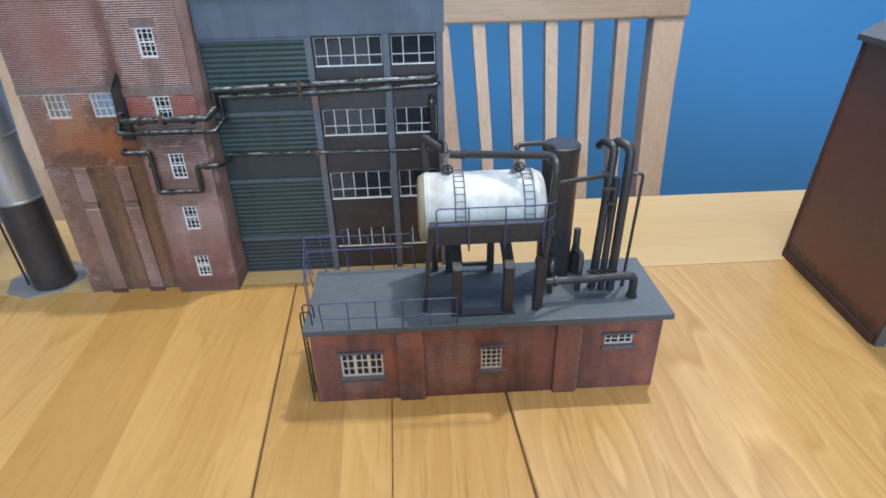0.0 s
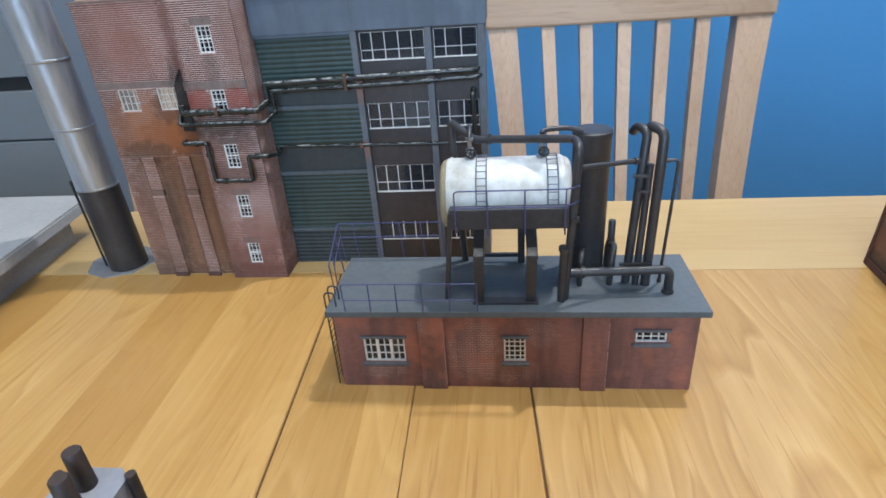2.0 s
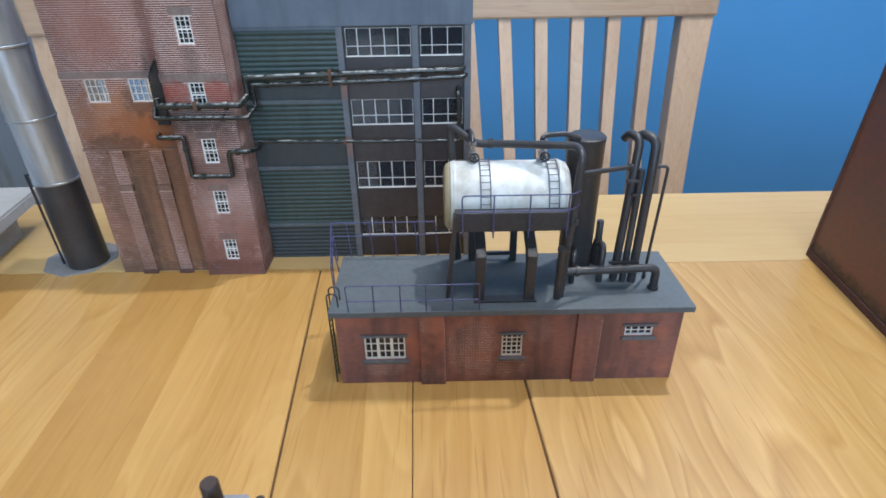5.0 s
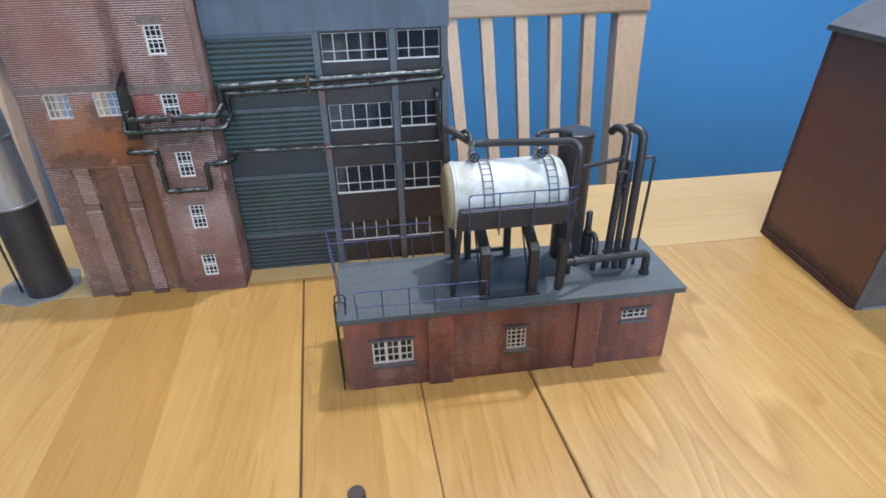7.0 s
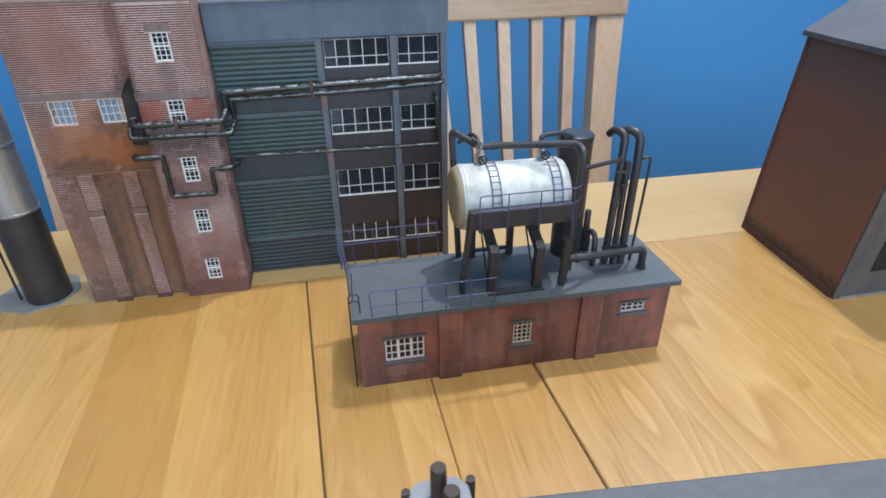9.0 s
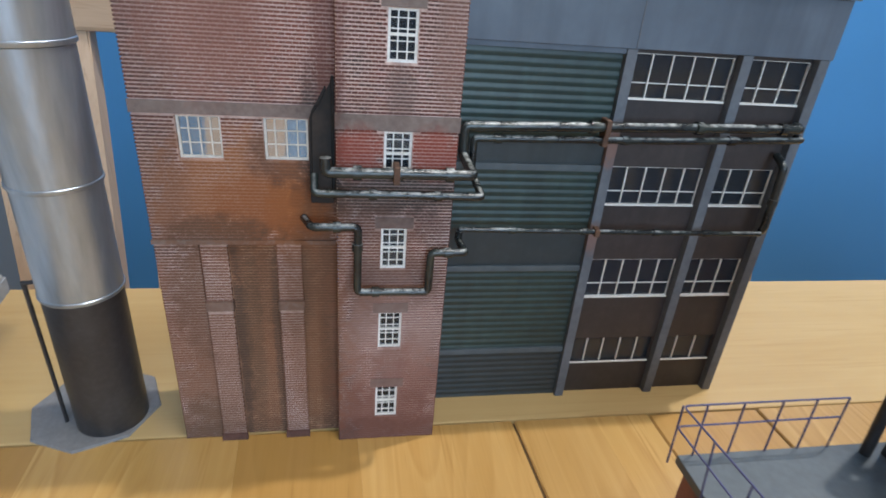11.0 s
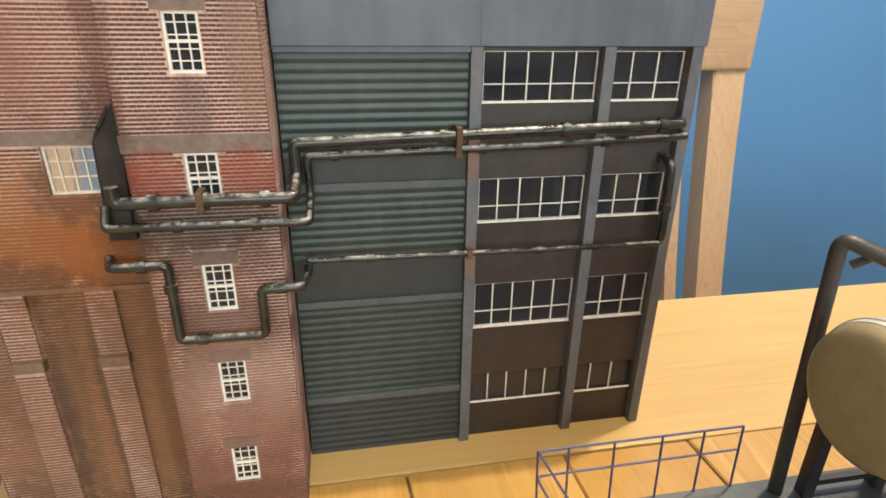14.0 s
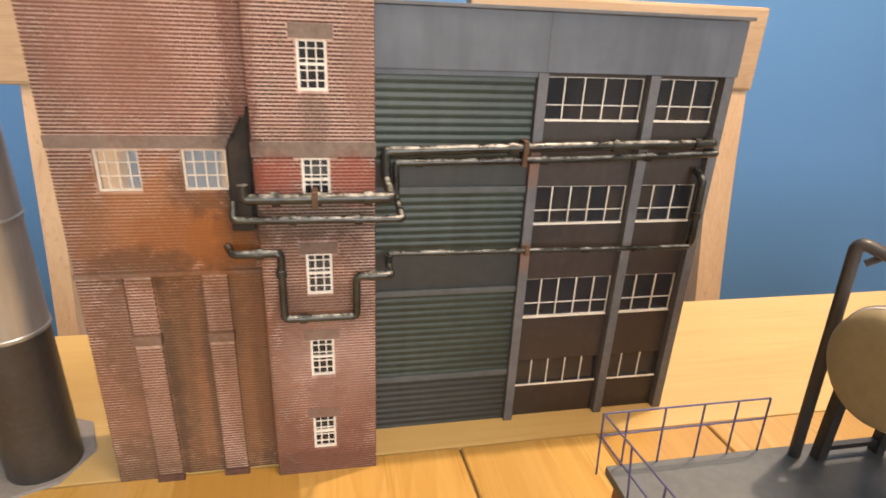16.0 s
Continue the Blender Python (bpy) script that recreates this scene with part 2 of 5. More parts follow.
def embossed_brick(name, base, dark, light, mortar, course=0.00098, worn_at=()):
    """Embossed sheet whose courses are too fine to be pieces."""
    m, nodes, links, bsdf = node_material(name)
    tc = nodes.new("ShaderNodeTexCoord")
    sep = nodes.new("ShaderNodeSeparateXYZ")
    links.new(tc.outputs["Object"], sep.inputs[0])
    com = nodes.new("ShaderNodeCombineXYZ")
    add = nodes.new("ShaderNodeMath")
    links.new(sep.outputs[0], add.inputs[0])
    links.new(sep.outputs[1], add.inputs[1])
    links.new(add.outputs[0], com.inputs[0])
    links.new(sep.outputs[2], com.inputs[1])
    br = nodes.new("ShaderNodeTexBrick")
    links.new(com.outputs[0], br.inputs["Vector"])
    br.inputs["Scale"].default_value = 1.0
    br.inputs["Brick Width"].default_value, br.inputs["Row Height"].default_value = course * 2.6, course
    br.inputs["Mortar Size"].default_value, br.inputs["Mortar Smooth"].default_value = course * 0.12, 0.3
    br.inputs["Color1"].default_value, br.inputs["Color2"].default_value = (*base, 1), (*[0.82 * c for c in base], 1)
    vec = coords(nodes, links)
    worn = noise_tex(nodes, links, vec, 22, 5, 0.62)
    mort = mix_rgb(nodes, links, ramp(nodes, links, worn, [(0.52, (0, 0, 0)), (0.62, (1, 1, 1))]), tuple(0.78 * c for c in base), mortar)
    if worn_at:
        mort = blotched(nodes, links, tuple(0.80 * c for c in base), [(at, reach, mortar, k) for at, reach, k in worn_at])
    links.new(mort, br.inputs["Mortar"])
    run = noise_tex(nodes, links, coords(nodes, links, (55, 55, 9)), 1.0, 4, 0.6)
    col = mix_rgb(nodes, links, ramp(nodes, links, run, [(0.40, (0, 0, 0)), (0.66, (0.9, 0.9, 0.9))]), br.outputs["Color"], dark)
    patch = noise_tex(nodes, links, vec, 34, 4, 0.6)
    col = mix_rgb(nodes, links, ramp(nodes, links, patch, [(0.54, (0, 0, 0)), (0.70, (0.75, 0.75, 0.75))]), col, light)
    links.new(col, bsdf.inputs["Base Color"])
    bsdf.inputs["Roughness"].default_value = 0.72
    inv = nodes.new("ShaderNodeMath")
    inv.operation = "SUBTRACT"
    inv.inputs[0].default_value = 1.0
    links.new(br.outputs["Fac"], inv.inputs[1])
    bump(nodes, links, bsdf, inv.outputs[0], 0.35, 0.0002)
    return m


def glass_pane(name, tint, rough=0.06, weight=0.85):
    m, nodes, links, bsdf = node_material(name)
    bsdf.inputs["Base Color"].default_value = (*tint, 1)
    bsdf.inputs["Transmission Weight"].default_value = weight
    vec = coords(nodes, links)
    n = noise_tex(nodes, links, vec, 220, 3, 0.6)
    r = nodes.new("ShaderNodeMapRange")
    r.inputs["To Min"].default_value, r.inputs["To Max"].default_value = rough, rough + 0.07
    links.new(n, r.inputs["Value"])
    links.new(r.outputs[0], bsdf.inputs["Roughness"])
    bsdf.inputs["IOR"].default_value = 1.45
    return m


OAK = wood("oiled_oak", (0.470, 0.271, 0.081), (0.340, 0.174, 0.043), (0.600, 0.384, 0.148), "y", 1.0, 0.34)
OAK_BROWN = wood("brown_oiled_oak", (0.428, 0.236, 0.064), (0.32, 0.165, 0.041), (0.52, 0.308, 0.104), "y", 1.0, 0.34, 0.6)
OAK_PALE = wood("pale_oiled_oak", (0.525, 0.313, 0.096), (0.385, 0.202, 0.052), (0.650, 0.426, 0.168), "y", 1.0, 0.34, 1.5)
OAK_FIGURED = wood("figured_oiled_oak", (0.465, 0.275, 0.087), (0.330, 0.170, 0.043), (0.600, 0.388, 0.157), "y", 1.0, 0.32, 1.9)
OAK_END = wood("oiled_oak_end_board", (0.50, 0.345, 0.150), (0.42, 0.270, 0.100), (0.575, 0.420, 0.205), "x", 0.8, 0.4, 0.4)
CHAIR_OAK = wood("pale_oak", (0.535, 0.375, 0.255), (0.36, 0.225, 0.14), (0.64, 0.48, 0.35), "z", 1.0, 0.45, 0.8)
CHAIR_RAIL = wood("pale_oak_rail", (0.535, 0.375, 0.255), (0.36, 0.225, 0.14), (0.64, 0.48, 0.35), "x", 1.0, 0.45, 0.8)
JOINT = paint("table_joint_filler", (0.105, 0.056, 0.020), (0.06, 0.032, 0.012), (0.15, 0.085, 0.032), 300, 40, 0.9)
BLUE_WALL = paint("blue_wall_paint", (0.074, 0.285, 0.61), (0.070, 0.274, 0.59), (0.078, 0.296, 0.63), 900, 3, 0.55, 0.0002)
PALE_WALL = paint("off_white_wall_paint", (0.62, 0.60, 0.56), (0.58, 0.56, 0.52), (0.66, 0.64, 0.60), 700, 2, 0.7, 0.0002)
CEILING_PAINT = paint("white_ceiling_paint", (0.78, 0.77, 0.75), (0.74, 0.73, 0.71), (0.80, 0.79, 0.77), 700, 2, 0.8, 0.0002)
FLOOR_MAT = wood("floor_boards", (0.30, 0.18, 0.09), (0.18, 0.10, 0.05), (0.40, 0.26, 0.14), "y", 0.5, 0.45)
BRICK = brick_piece_material("weathered_red_brick", [(0.0, (0.115, 0.029, 0.019)), (0.35, (0.155, 0.038, 0.023)), (0.7, (0.130, 0.033, 0.021)), (1.0, (0.066, 0.024, 0.020))],
                             ((0.100, 0.042, 0.032), (0.048, 0.028, 0.025), (0.20, 0.10, 0.08)))
SIDE_BRICK = paint("pale_side_brick", (0.343, 0.235, 0.229), (0.162, 0.083, 0.078), (0.476, 0.391, 0.397), 900, 60, 0.85, 0.0002, False, 0.0, 0.3, MILL_MARKS, 0.5)
DUSTY_BRICK = paint("dusty_red_brick", (0.208, 0.100, 0.076), (0.112, 0.044, 0.034), (0.288, 0.168, 0.136), 900, 60, 0.85, 0.0002, False, 0.0, 0.3, MILL_MARKS, 0.35)
MORTAR = paint("pale_mortar", (0.62, 0.445, 0.39), (0.31, 0.180, 0.142), (0.76, 0.625, 0.575), 500, 34, 0.9, 0.0002, False, 0.0, 0.3, MILL_MARKS, 0.67)
PALE_MORTAR = paint("dusty_pale_mortar", (0.605, 0.437, 0.378), (0.353, 0.210, 0.163), (0.689, 0.571, 0.525), 500, 34, 0.9, 0.0002, False, 0.0, 0.3, MILL_MARKS, 0.34)
STAINED = paint("brown_washed_mortar", (0.43, 0.245, 0.145), (0.20, 0.098, 0.054), (0.56, 0.37, 0.25), 250, 32, 0.85, 0.0003, True, 0.0, 0.4, MILL_MARKS, 0.5)
WASHED_BRICK = paint("brown_washed_brick", (0.150, 0.060, 0.030), (0.075, 0.032, 0.018), (0.19, 0.095, 0.055), 300, 40, 0.85, 0.0002, True, 0.0, 0.4, MILL_MARKS, 0.7)
STONE = paint("sooty_stone", (0.196, 0.149, 0.132), (0.119, 0.089, 0.081), (0.264, 0.212, 0.191), 400, 45, 0.85, 0.0002, False, 0.0, 0.3, MILL_MARKS, 0.4)
PLINTH = paint("dark_brick_plinth", (0.10, 0.045, 0.035), (0.06, 0.03, 0.025), (0.15, 0.075, 0.06), 400, 60, 0.8)
COLUMN_RUST = [((0.0742, 0.1490), (0.006, 0.013), (0.22, 0.115, 0.085), 0.75), ((0.0742, 0.1010), (0.006, 0.011), (0.20, 0.105, 0.080), 0.65)]
GREY_PAINT = paint("blue_grey_painted_concrete", (0.093, 0.118, 0.155), (0.069, 0.086, 0.113), (0.120, 0.148, 0.188), 70, 14, 0.5, 0.0001, True)
BAND_GREY = paint("grey_band", (0.076, 0.093, 0.104), (0.057, 0.070, 0.079), (0.096, 0.116, 0.128), 160, 40, 0.55, 0.0002)
COLUMN_GREY = paint("grey_column_paint", (0.116, 0.127, 0.146), (0.079, 0.086, 0.100), (0.157, 0.169, 0.190), 300, 30, 0.55, 0.0002, False, 0.0, 0.5, COLUMN_RUST)
DARK_PANEL = paint("dark_green_grey_panel", (0.028, 0.036, 0.040), (0.019, 0.026, 0.028), (0.040, 0.051, 0.055), 180, 20, 0.5, 0.0002, True)
GREEN_SHEET = paint("dark_green_corrugated_sheet", (0.025, 0.047, 0.043), (0.015, 0.027, 0.026), (0.040, 0.069, 0.062), 180, 20, 0.45, 0.0001, True)
SPANDREL = paint("dark_brown_spandrel", (0.041, 0.033, 0.033), (0.028, 0.023, 0.023), (0.060, 0.049, 0.047), 260, 30, 0.45, 0.0002, True)
WHITE_BAR = paint("cream_window_bar", (0.78, 0.76, 0.72), (0.58, 0.54, 0.48), (0.84, 0.83, 0.80), 700, 110, 0.5)
DIRTY_BAR = paint("dirty_cream_bar", (0.66, 0.61, 0.54), (0.46, 0.39, 0.31), (0.74, 0.70, 0.64), 700, 110, 0.6)
DARK_GLASS = glass_pane("dark_window_glass", (0.16, 0.18, 0.22), 0.03)
DARK_GLASS.node_tree.nodes["Principled BSDF"].inputs["Specular IOR Level"].default_value = 0.3
DUSTY_GLASS = glass_pane("dusty_clear_glass", (0.86, 0.82, 0.77), 0.03, 0.86)
# near-black colour stands in for the darkness inside the model buildings
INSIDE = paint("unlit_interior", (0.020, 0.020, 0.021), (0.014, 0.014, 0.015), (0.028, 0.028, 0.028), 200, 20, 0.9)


def worn_highlit(name, base, dark, highlight, rough):
    """Black model pipe, pale wear and highlights painted along its upper side, mossy here and there."""
    m, nodes, links, bsdf = node_material(name)
    pos = coords(nodes, links)
    # the normal picks the upper front, where the highlight is painted in
    geo = nodes.new("ShaderNodeNewGeometry")
    sep = nodes.new("ShaderNodeSeparateXYZ")
    links.new(geo.outputs["Normal"], sep.inputs[0])
    tilt = nodes.new("ShaderNodeMath")
    tilt.operation = "MULTIPLY_ADD"
    tilt.inputs[1].default_value = -0.45
    links.new(sep.outputs[1], tilt.inputs[0])
    links.new(sep.outputs[2], tilt.inputs[2])
    up = nodes.new("ShaderNodeMapRange")
    up.inputs["From Min"].default_value, up.inputs["From Max"].default_value = 0.80, 1.08
    links.new(tilt.outputs[0], up.inputs["Value"])
    blot = noise_tex(nodes, links, pos, 130, 5, 0.7)
    wear = nodes.new("ShaderNodeMapRange")
    wear.inputs["From Min"].default_value, wear.inputs["From Max"].default_value = 0.44, 0.66
    links.new(blot, wear.inputs["Value"])
    both = nodes.new("ShaderNodeMath")
    both.operation = "MULTIPLY"
    links.new(up.outputs[0], both.inputs[0])
    links.new(wear.outputs[0], both.inputs[1])
    grime = noise_tex(nodes, links, pos, 75, 4, 0.6)
    col = ramp(nodes, links, grime, [(0.35, dark), (0.52, base), (0.66, (0.030, 0.036, 0.030)), (0.78, (0.034, 0.032, 0.027))])
    col = mix_rgb(nodes, links, both.outputs[0], col, highlight)
    links.new(col, bsdf.inputs["Base Color"])
    bsdf.inputs["Roughness"].default_value = rough
    bump(nodes, links, bsdf, blot, 0.6, 0.0005)
    return m


BLACK_PIPE = worn_highlit("worn_highlit_black_pipe", (0.020, 0.024, 0.024), (0.010, 0.011, 0.012), (0.46, 0.47, 0.45), 0.27)
RUST = paint("rusty_bracket", (0.10, 0.05, 0.03), (0.05, 0.025, 0.015), (0.17, 0.09, 0.05), 500, 90, 0.7)
MATT_BLACK = paint("matt_black_steel", (0.034, 0.033, 0.036), (0.022, 0.022, 0.024), (0.056, 0.055, 0.057), 380, 50, 0.42, 0.0002)
SOOT_AND_OPENING = paint("soot_and_opening_black", (0.014, 0.011, 0.010), (0.009, 0.008, 0.008), (0.045, 0.030, 0.022), 300, 80, 0.85)
FB_BRICK = embossed_brick("embossed_red_brick", (0.300, 0.128, 0.100), (0.100, 0.054, 0.050), (0.42, 0.145, 0.086), (0.62, 0.48, 0.43), 0.00128,
                          worn_at=[((0.139, 0.047), (0.012, 0.009), 0.9), ((0.163, 0.028), (0.020, 0.030), 0.85), ((0.184, 0.012), (0.022, 0.012), 0.8), ((0.108, 0.012), (0.018, 0.008), 0.9), ((0.203, 0.040), (0.012, 0.012), 0.6), ((0.139, 0.008), (0.012, 0.010), 0.6)])
WORN_EDGE = paint("chalky_chipped_edge", (0.34, 0.25, 0.23), (0.20, 0.12, 0.10), (0.46, 0.40, 0.38), 900, 200, 0.8)
ROOF_GREY = paint("grey_roof_felt", (0.088, 0.106, 0.120), (0.066, 0.078, 0.090), (0.112, 0.132, 0.148), 260, 22, 0.6, 0.0001)
SILL_GREY = paint("slate_grey_sill", (0.115, 0.12, 0.135), (0.07, 0.075, 0.085), (0.17, 0.175, 0.19), 500, 80, 0.6)
TANK_WHITE = paint("grubby_white_tank_paint", (0.62, 0.64, 0.63), (0.36, 0.34, 0.29), (0.70, 0.72, 0.71), 130, 36, 0.42, 0.0002, True)
TANK_CREAM = paint("cream_tank_end", (0.295, 0.25, 0.155), (0.225, 0.19, 0.115), (0.345, 0.295, 0.195), 200, 20, 0.5)
VALVE = paint("grey_valve_metal", (0.36, 0.36, 0.37), (0.08, 0.075, 0.07), (0.62, 0.62, 0.62), 700, 260, 0.28, 0.0002, False, 0.8)
HANDWHEEL = paint("worn_black_handwheel", (0.022, 0.022, 0.024), (0.014, 0.014, 0.015), (0.10, 0.10, 0.10), 900, 400, 0.35)
RAIL_BLUE = paint("blue_handrail_paint", (0.055, 0.060, 0.155), (0.035, 0.036, 0.085), (0.08, 0.085, 0.21), 500, 120, 0.5)
LADDER_GREY = paint("dull_blue_grey_ladder", (0.12, 0.13, 0.16), (0.06, 0.065, 0.08), (0.18, 0.19, 0.23), 500, 120, 0.5)
BROWN_BRICK = embossed_brick("dark_red_brown_brick", (0.155, 0.053, 0.032), (0.115, 0.042, 0.027), (0.17, 0.055, 0.032), (0.13, 0.050, 0.034), course=0.0011)
BROWN_WALL = paint("airbrushed_red_brown_wall", (0.165, 0.080, 0.060), (0.105, 0.074, 0.070), (0.260, 0.086, 0.050), 300, 9, 0.5, 0.0001, False, 0.0, 0.4, [((0.547, 0.0), (0.40, 0.020), (0.050, 0.036, 0.030), 0.9), ((0.547, 0.185), (0.40, 0.050), (0.100, 0.076, 0.078), 0.8)])
FRONT_GRIME = paint("grimy_brown_panel", (0.100, 0.088, 0.084), (0.066, 0.058, 0.055), (0.135, 0.118, 0.110), 260, 36, 0.6, 0.0002, True)
SLATE = paint("grey_slate_roof", (0.094, 0.100, 0.114), (0.070, 0.075, 0.086), (0.122, 0.130, 0.144), 300, 30, 0.62, 0.0001)
CARD_GREY = paint("grey_card_base", (0.20, 0.20, 0.205), (0.15, 0.15, 0.155), (0.25, 0.25, 0.255), 420, 40, 0.8)
PALE_BASE = paint("pale_blue_grey_base", (0.226, 0.234, 0.257), (0.172, 0.179, 0.203), (0.265, 0.273, 0.296), 420, 60, 0.6)
WHITE_ROOF = paint("off_white_flat_roof", (0.37, 0.365, 0.35), (0.29, 0.285, 0.27), (0.42, 0.415, 0.40), 300, 12, 0.6)
FASCIA = paint("light_grey_fascia", (0.30, 0.31, 0.32), (0.24, 0.25, 0.26), (0.36, 0.37, 0.38), 300, 20, 0.6)
CUPBOARD = paint("pale_grey_cupboard_paint", (0.220, 0.239, 0.251), (0.207, 0.225, 0.236), (0.233, 0.253, 0.264), 500, 5, 0.45)
SLOT = paint("dark_cupboard_gap", (0.02, 0.022, 0.025), (0.015, 0.016, 0.018), (0.03, 0.032, 0.035), 300, 20, 0.6)
STACK_BROWN = paint("brown_black_stack", (0.039, 0.025, 0.020), (0.023, 0.016, 0.013), (0.057, 0.038, 0.030), 400, 60, 0.6)


def galvanised():
    m, nodes, links, bsdf = node_material("brushed_galvanised_steel")
    vec = coords(nodes, links, (6, 6, 0.6))
    n = noise_tex(nodes, links, vec, 30, 4, 0.6)
    links.new(ramp(nodes, links, n, [(0.3, (0.32, 0.375, 0.445)), (0.7, (0.47, 0.535, 0.615))]), bsdf.inputs["Base Color"])
    bsdf.inputs["Metallic"].default_value = 0.7
    r = nodes.new("ShaderNodeMapRange")
    r.inputs["To Min"].default_value, r.inputs["To Max"].default_value = 0.28, 0.40
    links.new(n, r.inputs["Value"])
    links.new(r.outputs[0], bsdf.inputs["Roughness"])
    return m


STEEL = galvanised()
LAMP_GLOW = bpy.data.materials.new("downlight_glow")
LAMP_GLOW.use_nodes = True
LAMP_GLOW.node_tree.nodes["Principled BSDF"].inputs["Emission Color"].default_value = (1.0, 0.88, 0.7, 1)
LAMP_GLOW.node_tree.nodes["Principled BSDF"].inputs["Emission Strength"].default_value = 6.0

# ------------------------------------------------------------------ mesh helpers
def thing(name, at, label, category, group="", kind=""):
    ob = new(name)
    ob.location = at
    ob.empty_display_size = 0.01
    return tagged(ob, label, category, group, kind)


def mesh_of(bm, name, material, smooth=False):
    me = bpy.data.meshes.new(name)
    bm.to_mesh(me)
    bm.free()
    me.materials.append(material)
    if smooth:
        me.shade_auto_smooth(angle=radians(40)) if hasattr(me, "shade_auto_smooth") else me.shade_smooth()
    return me


def origin_of(ob):
    at = Vector((0, 0, 0))
    while ob is not None:
        at += ob.location
        ob = ob.parent
    return at


def part(name, bm, material, parent=None, label="", smooth=False):
    """Links a bmesh, made in world places, as one mesh object under a thing or a part."""
    if smooth:
        for f in bm.faces:
            f.smooth = True
        for e in bm.edges:
            if len(e.link_faces) == 2 and e.calc_face_angle(0) > radians(42):
                e.smooth = False
    ob = new(name, mesh_of(bm, name, material))
    if parent is not None:
        ob.parent = parent
        if parent.type == "EMPTY":
            ob.matrix_parent_inverse = Matrix.Translation(-origin_of(parent))
    return tagged(ob, label)


def box(bm, x0, x1, y0, y1, z0, z1, bevel=0.0):
    vs = [bm.verts.new((x, y, z)) for x in (x0, x1) for y in (y0, y1) for z in (z0, z1)]
    fs = [bm.faces.new([vs[i] for i in q]) for q in ((0, 1, 3, 2), (4, 6, 7, 5), (0, 4, 5, 1), (2, 3, 7, 6), (0, 2, 6, 4), (1, 5, 7, 3))]
    if bevel:
        es = {e for f in fs for e in f.edges}
        bmesh.ops.bevel(bm, geom=list(es), offset=bevel, segments=2, affect="EDGES", profile=0.6)
    return bm


def boxes(*rows, bevel=0.0):
    bm = bmesh.new()
    for r in rows:
        box(bm, *r, bevel=bevel)
    return bm


def tube(bm, path, r, sides=10, caps=True):
    """A round bar along a line of points."""
    pts = [Vector(p) for p in path]
    rings = []
    up = None
    for i, p in enumerate(pts):
        a = (p - pts[i - 1]).normalized() if i else (pts[1] - p).normalized()
        b = (pts[i + 1] - p).normalized() if i < len(pts) - 1 else a
        way = (a + b).normalized() if (a + b).length > 1e-6 else a
        if up is None:
            up = way.orthogonal().normalized()
        side = way.cross(up).normalized()
        up = side.cross(way).normalized()
        k = r / max(0.5, way.dot(a))
        rr = k if i not in (0, len(pts) - 1) else r
        rings.append([bm.verts.new(p + rr * (math.cos(t) * side + math.sin(t) * up)) for t in (2 * math.pi * n / sides for n in range(sides))])
    for a, b in zip(rings, rings[1:]):
        for n in range(sides):
            bm.faces.new((a[n], a[(n + 1) % sides], b[(n + 1) % sides], b[n]))
    if caps:
        bm.faces.new(list(reversed(rings[0])))
        bm.faces.new(rings[-1])
    bmesh.ops.recalc_face_normals(bm, faces=bm.faces[:])
    return bm


def bend(points, radius, steps=5):
    """Rounds the corners of a line of points."""
    pts = [Vector(p) for p in points]
    out = [pts[0]]
    for a, b, c in zip(pts, pts[1:], pts[2:]):
        r = min(radius, (a - b).length * 0.49, (c - b).length * 0.49)
        s, e = b + (a - b).normalized() * r, b + (c - b).normalized() * r
        out += [s.lerp(b, t).lerp(b.lerp(e, t), t) for t in (n / steps for n in range(steps + 1))]
    return out + [pts[-1]]


def lathe(bm, at, profile, sides=32, axis="z", caps=True):
    """Turns (distance along, radius) rows round an axis through at."""
    rings = []
    for d, r in profile:
        ring = []
        for n in range(sides):
            c, s = r * math.cos(2 * math.pi * n / sides), r * math.sin(2 * math.pi * n / sides)
            ring.append(bm.verts.new(Vector(at) + (Vector((c, s, d)) if axis == "z" else Vector((d, c, s)) if axis == "x" else Vector((s, d, c)))))
        rings.append(ring)
    for a, b in zip(rings, rings[1:]):
        for n in range(sides):
            bm.faces.new((a[n], a[(n + 1) % sides], b[(n + 1) % sides], b[n]))
    if caps:
        bm.faces.new(list(reversed(rings[0])))
        bm.faces.new(rings[-1])
    bmesh.ops.recalc_face_normals(bm, faces=bm.faces[:])
    return bm


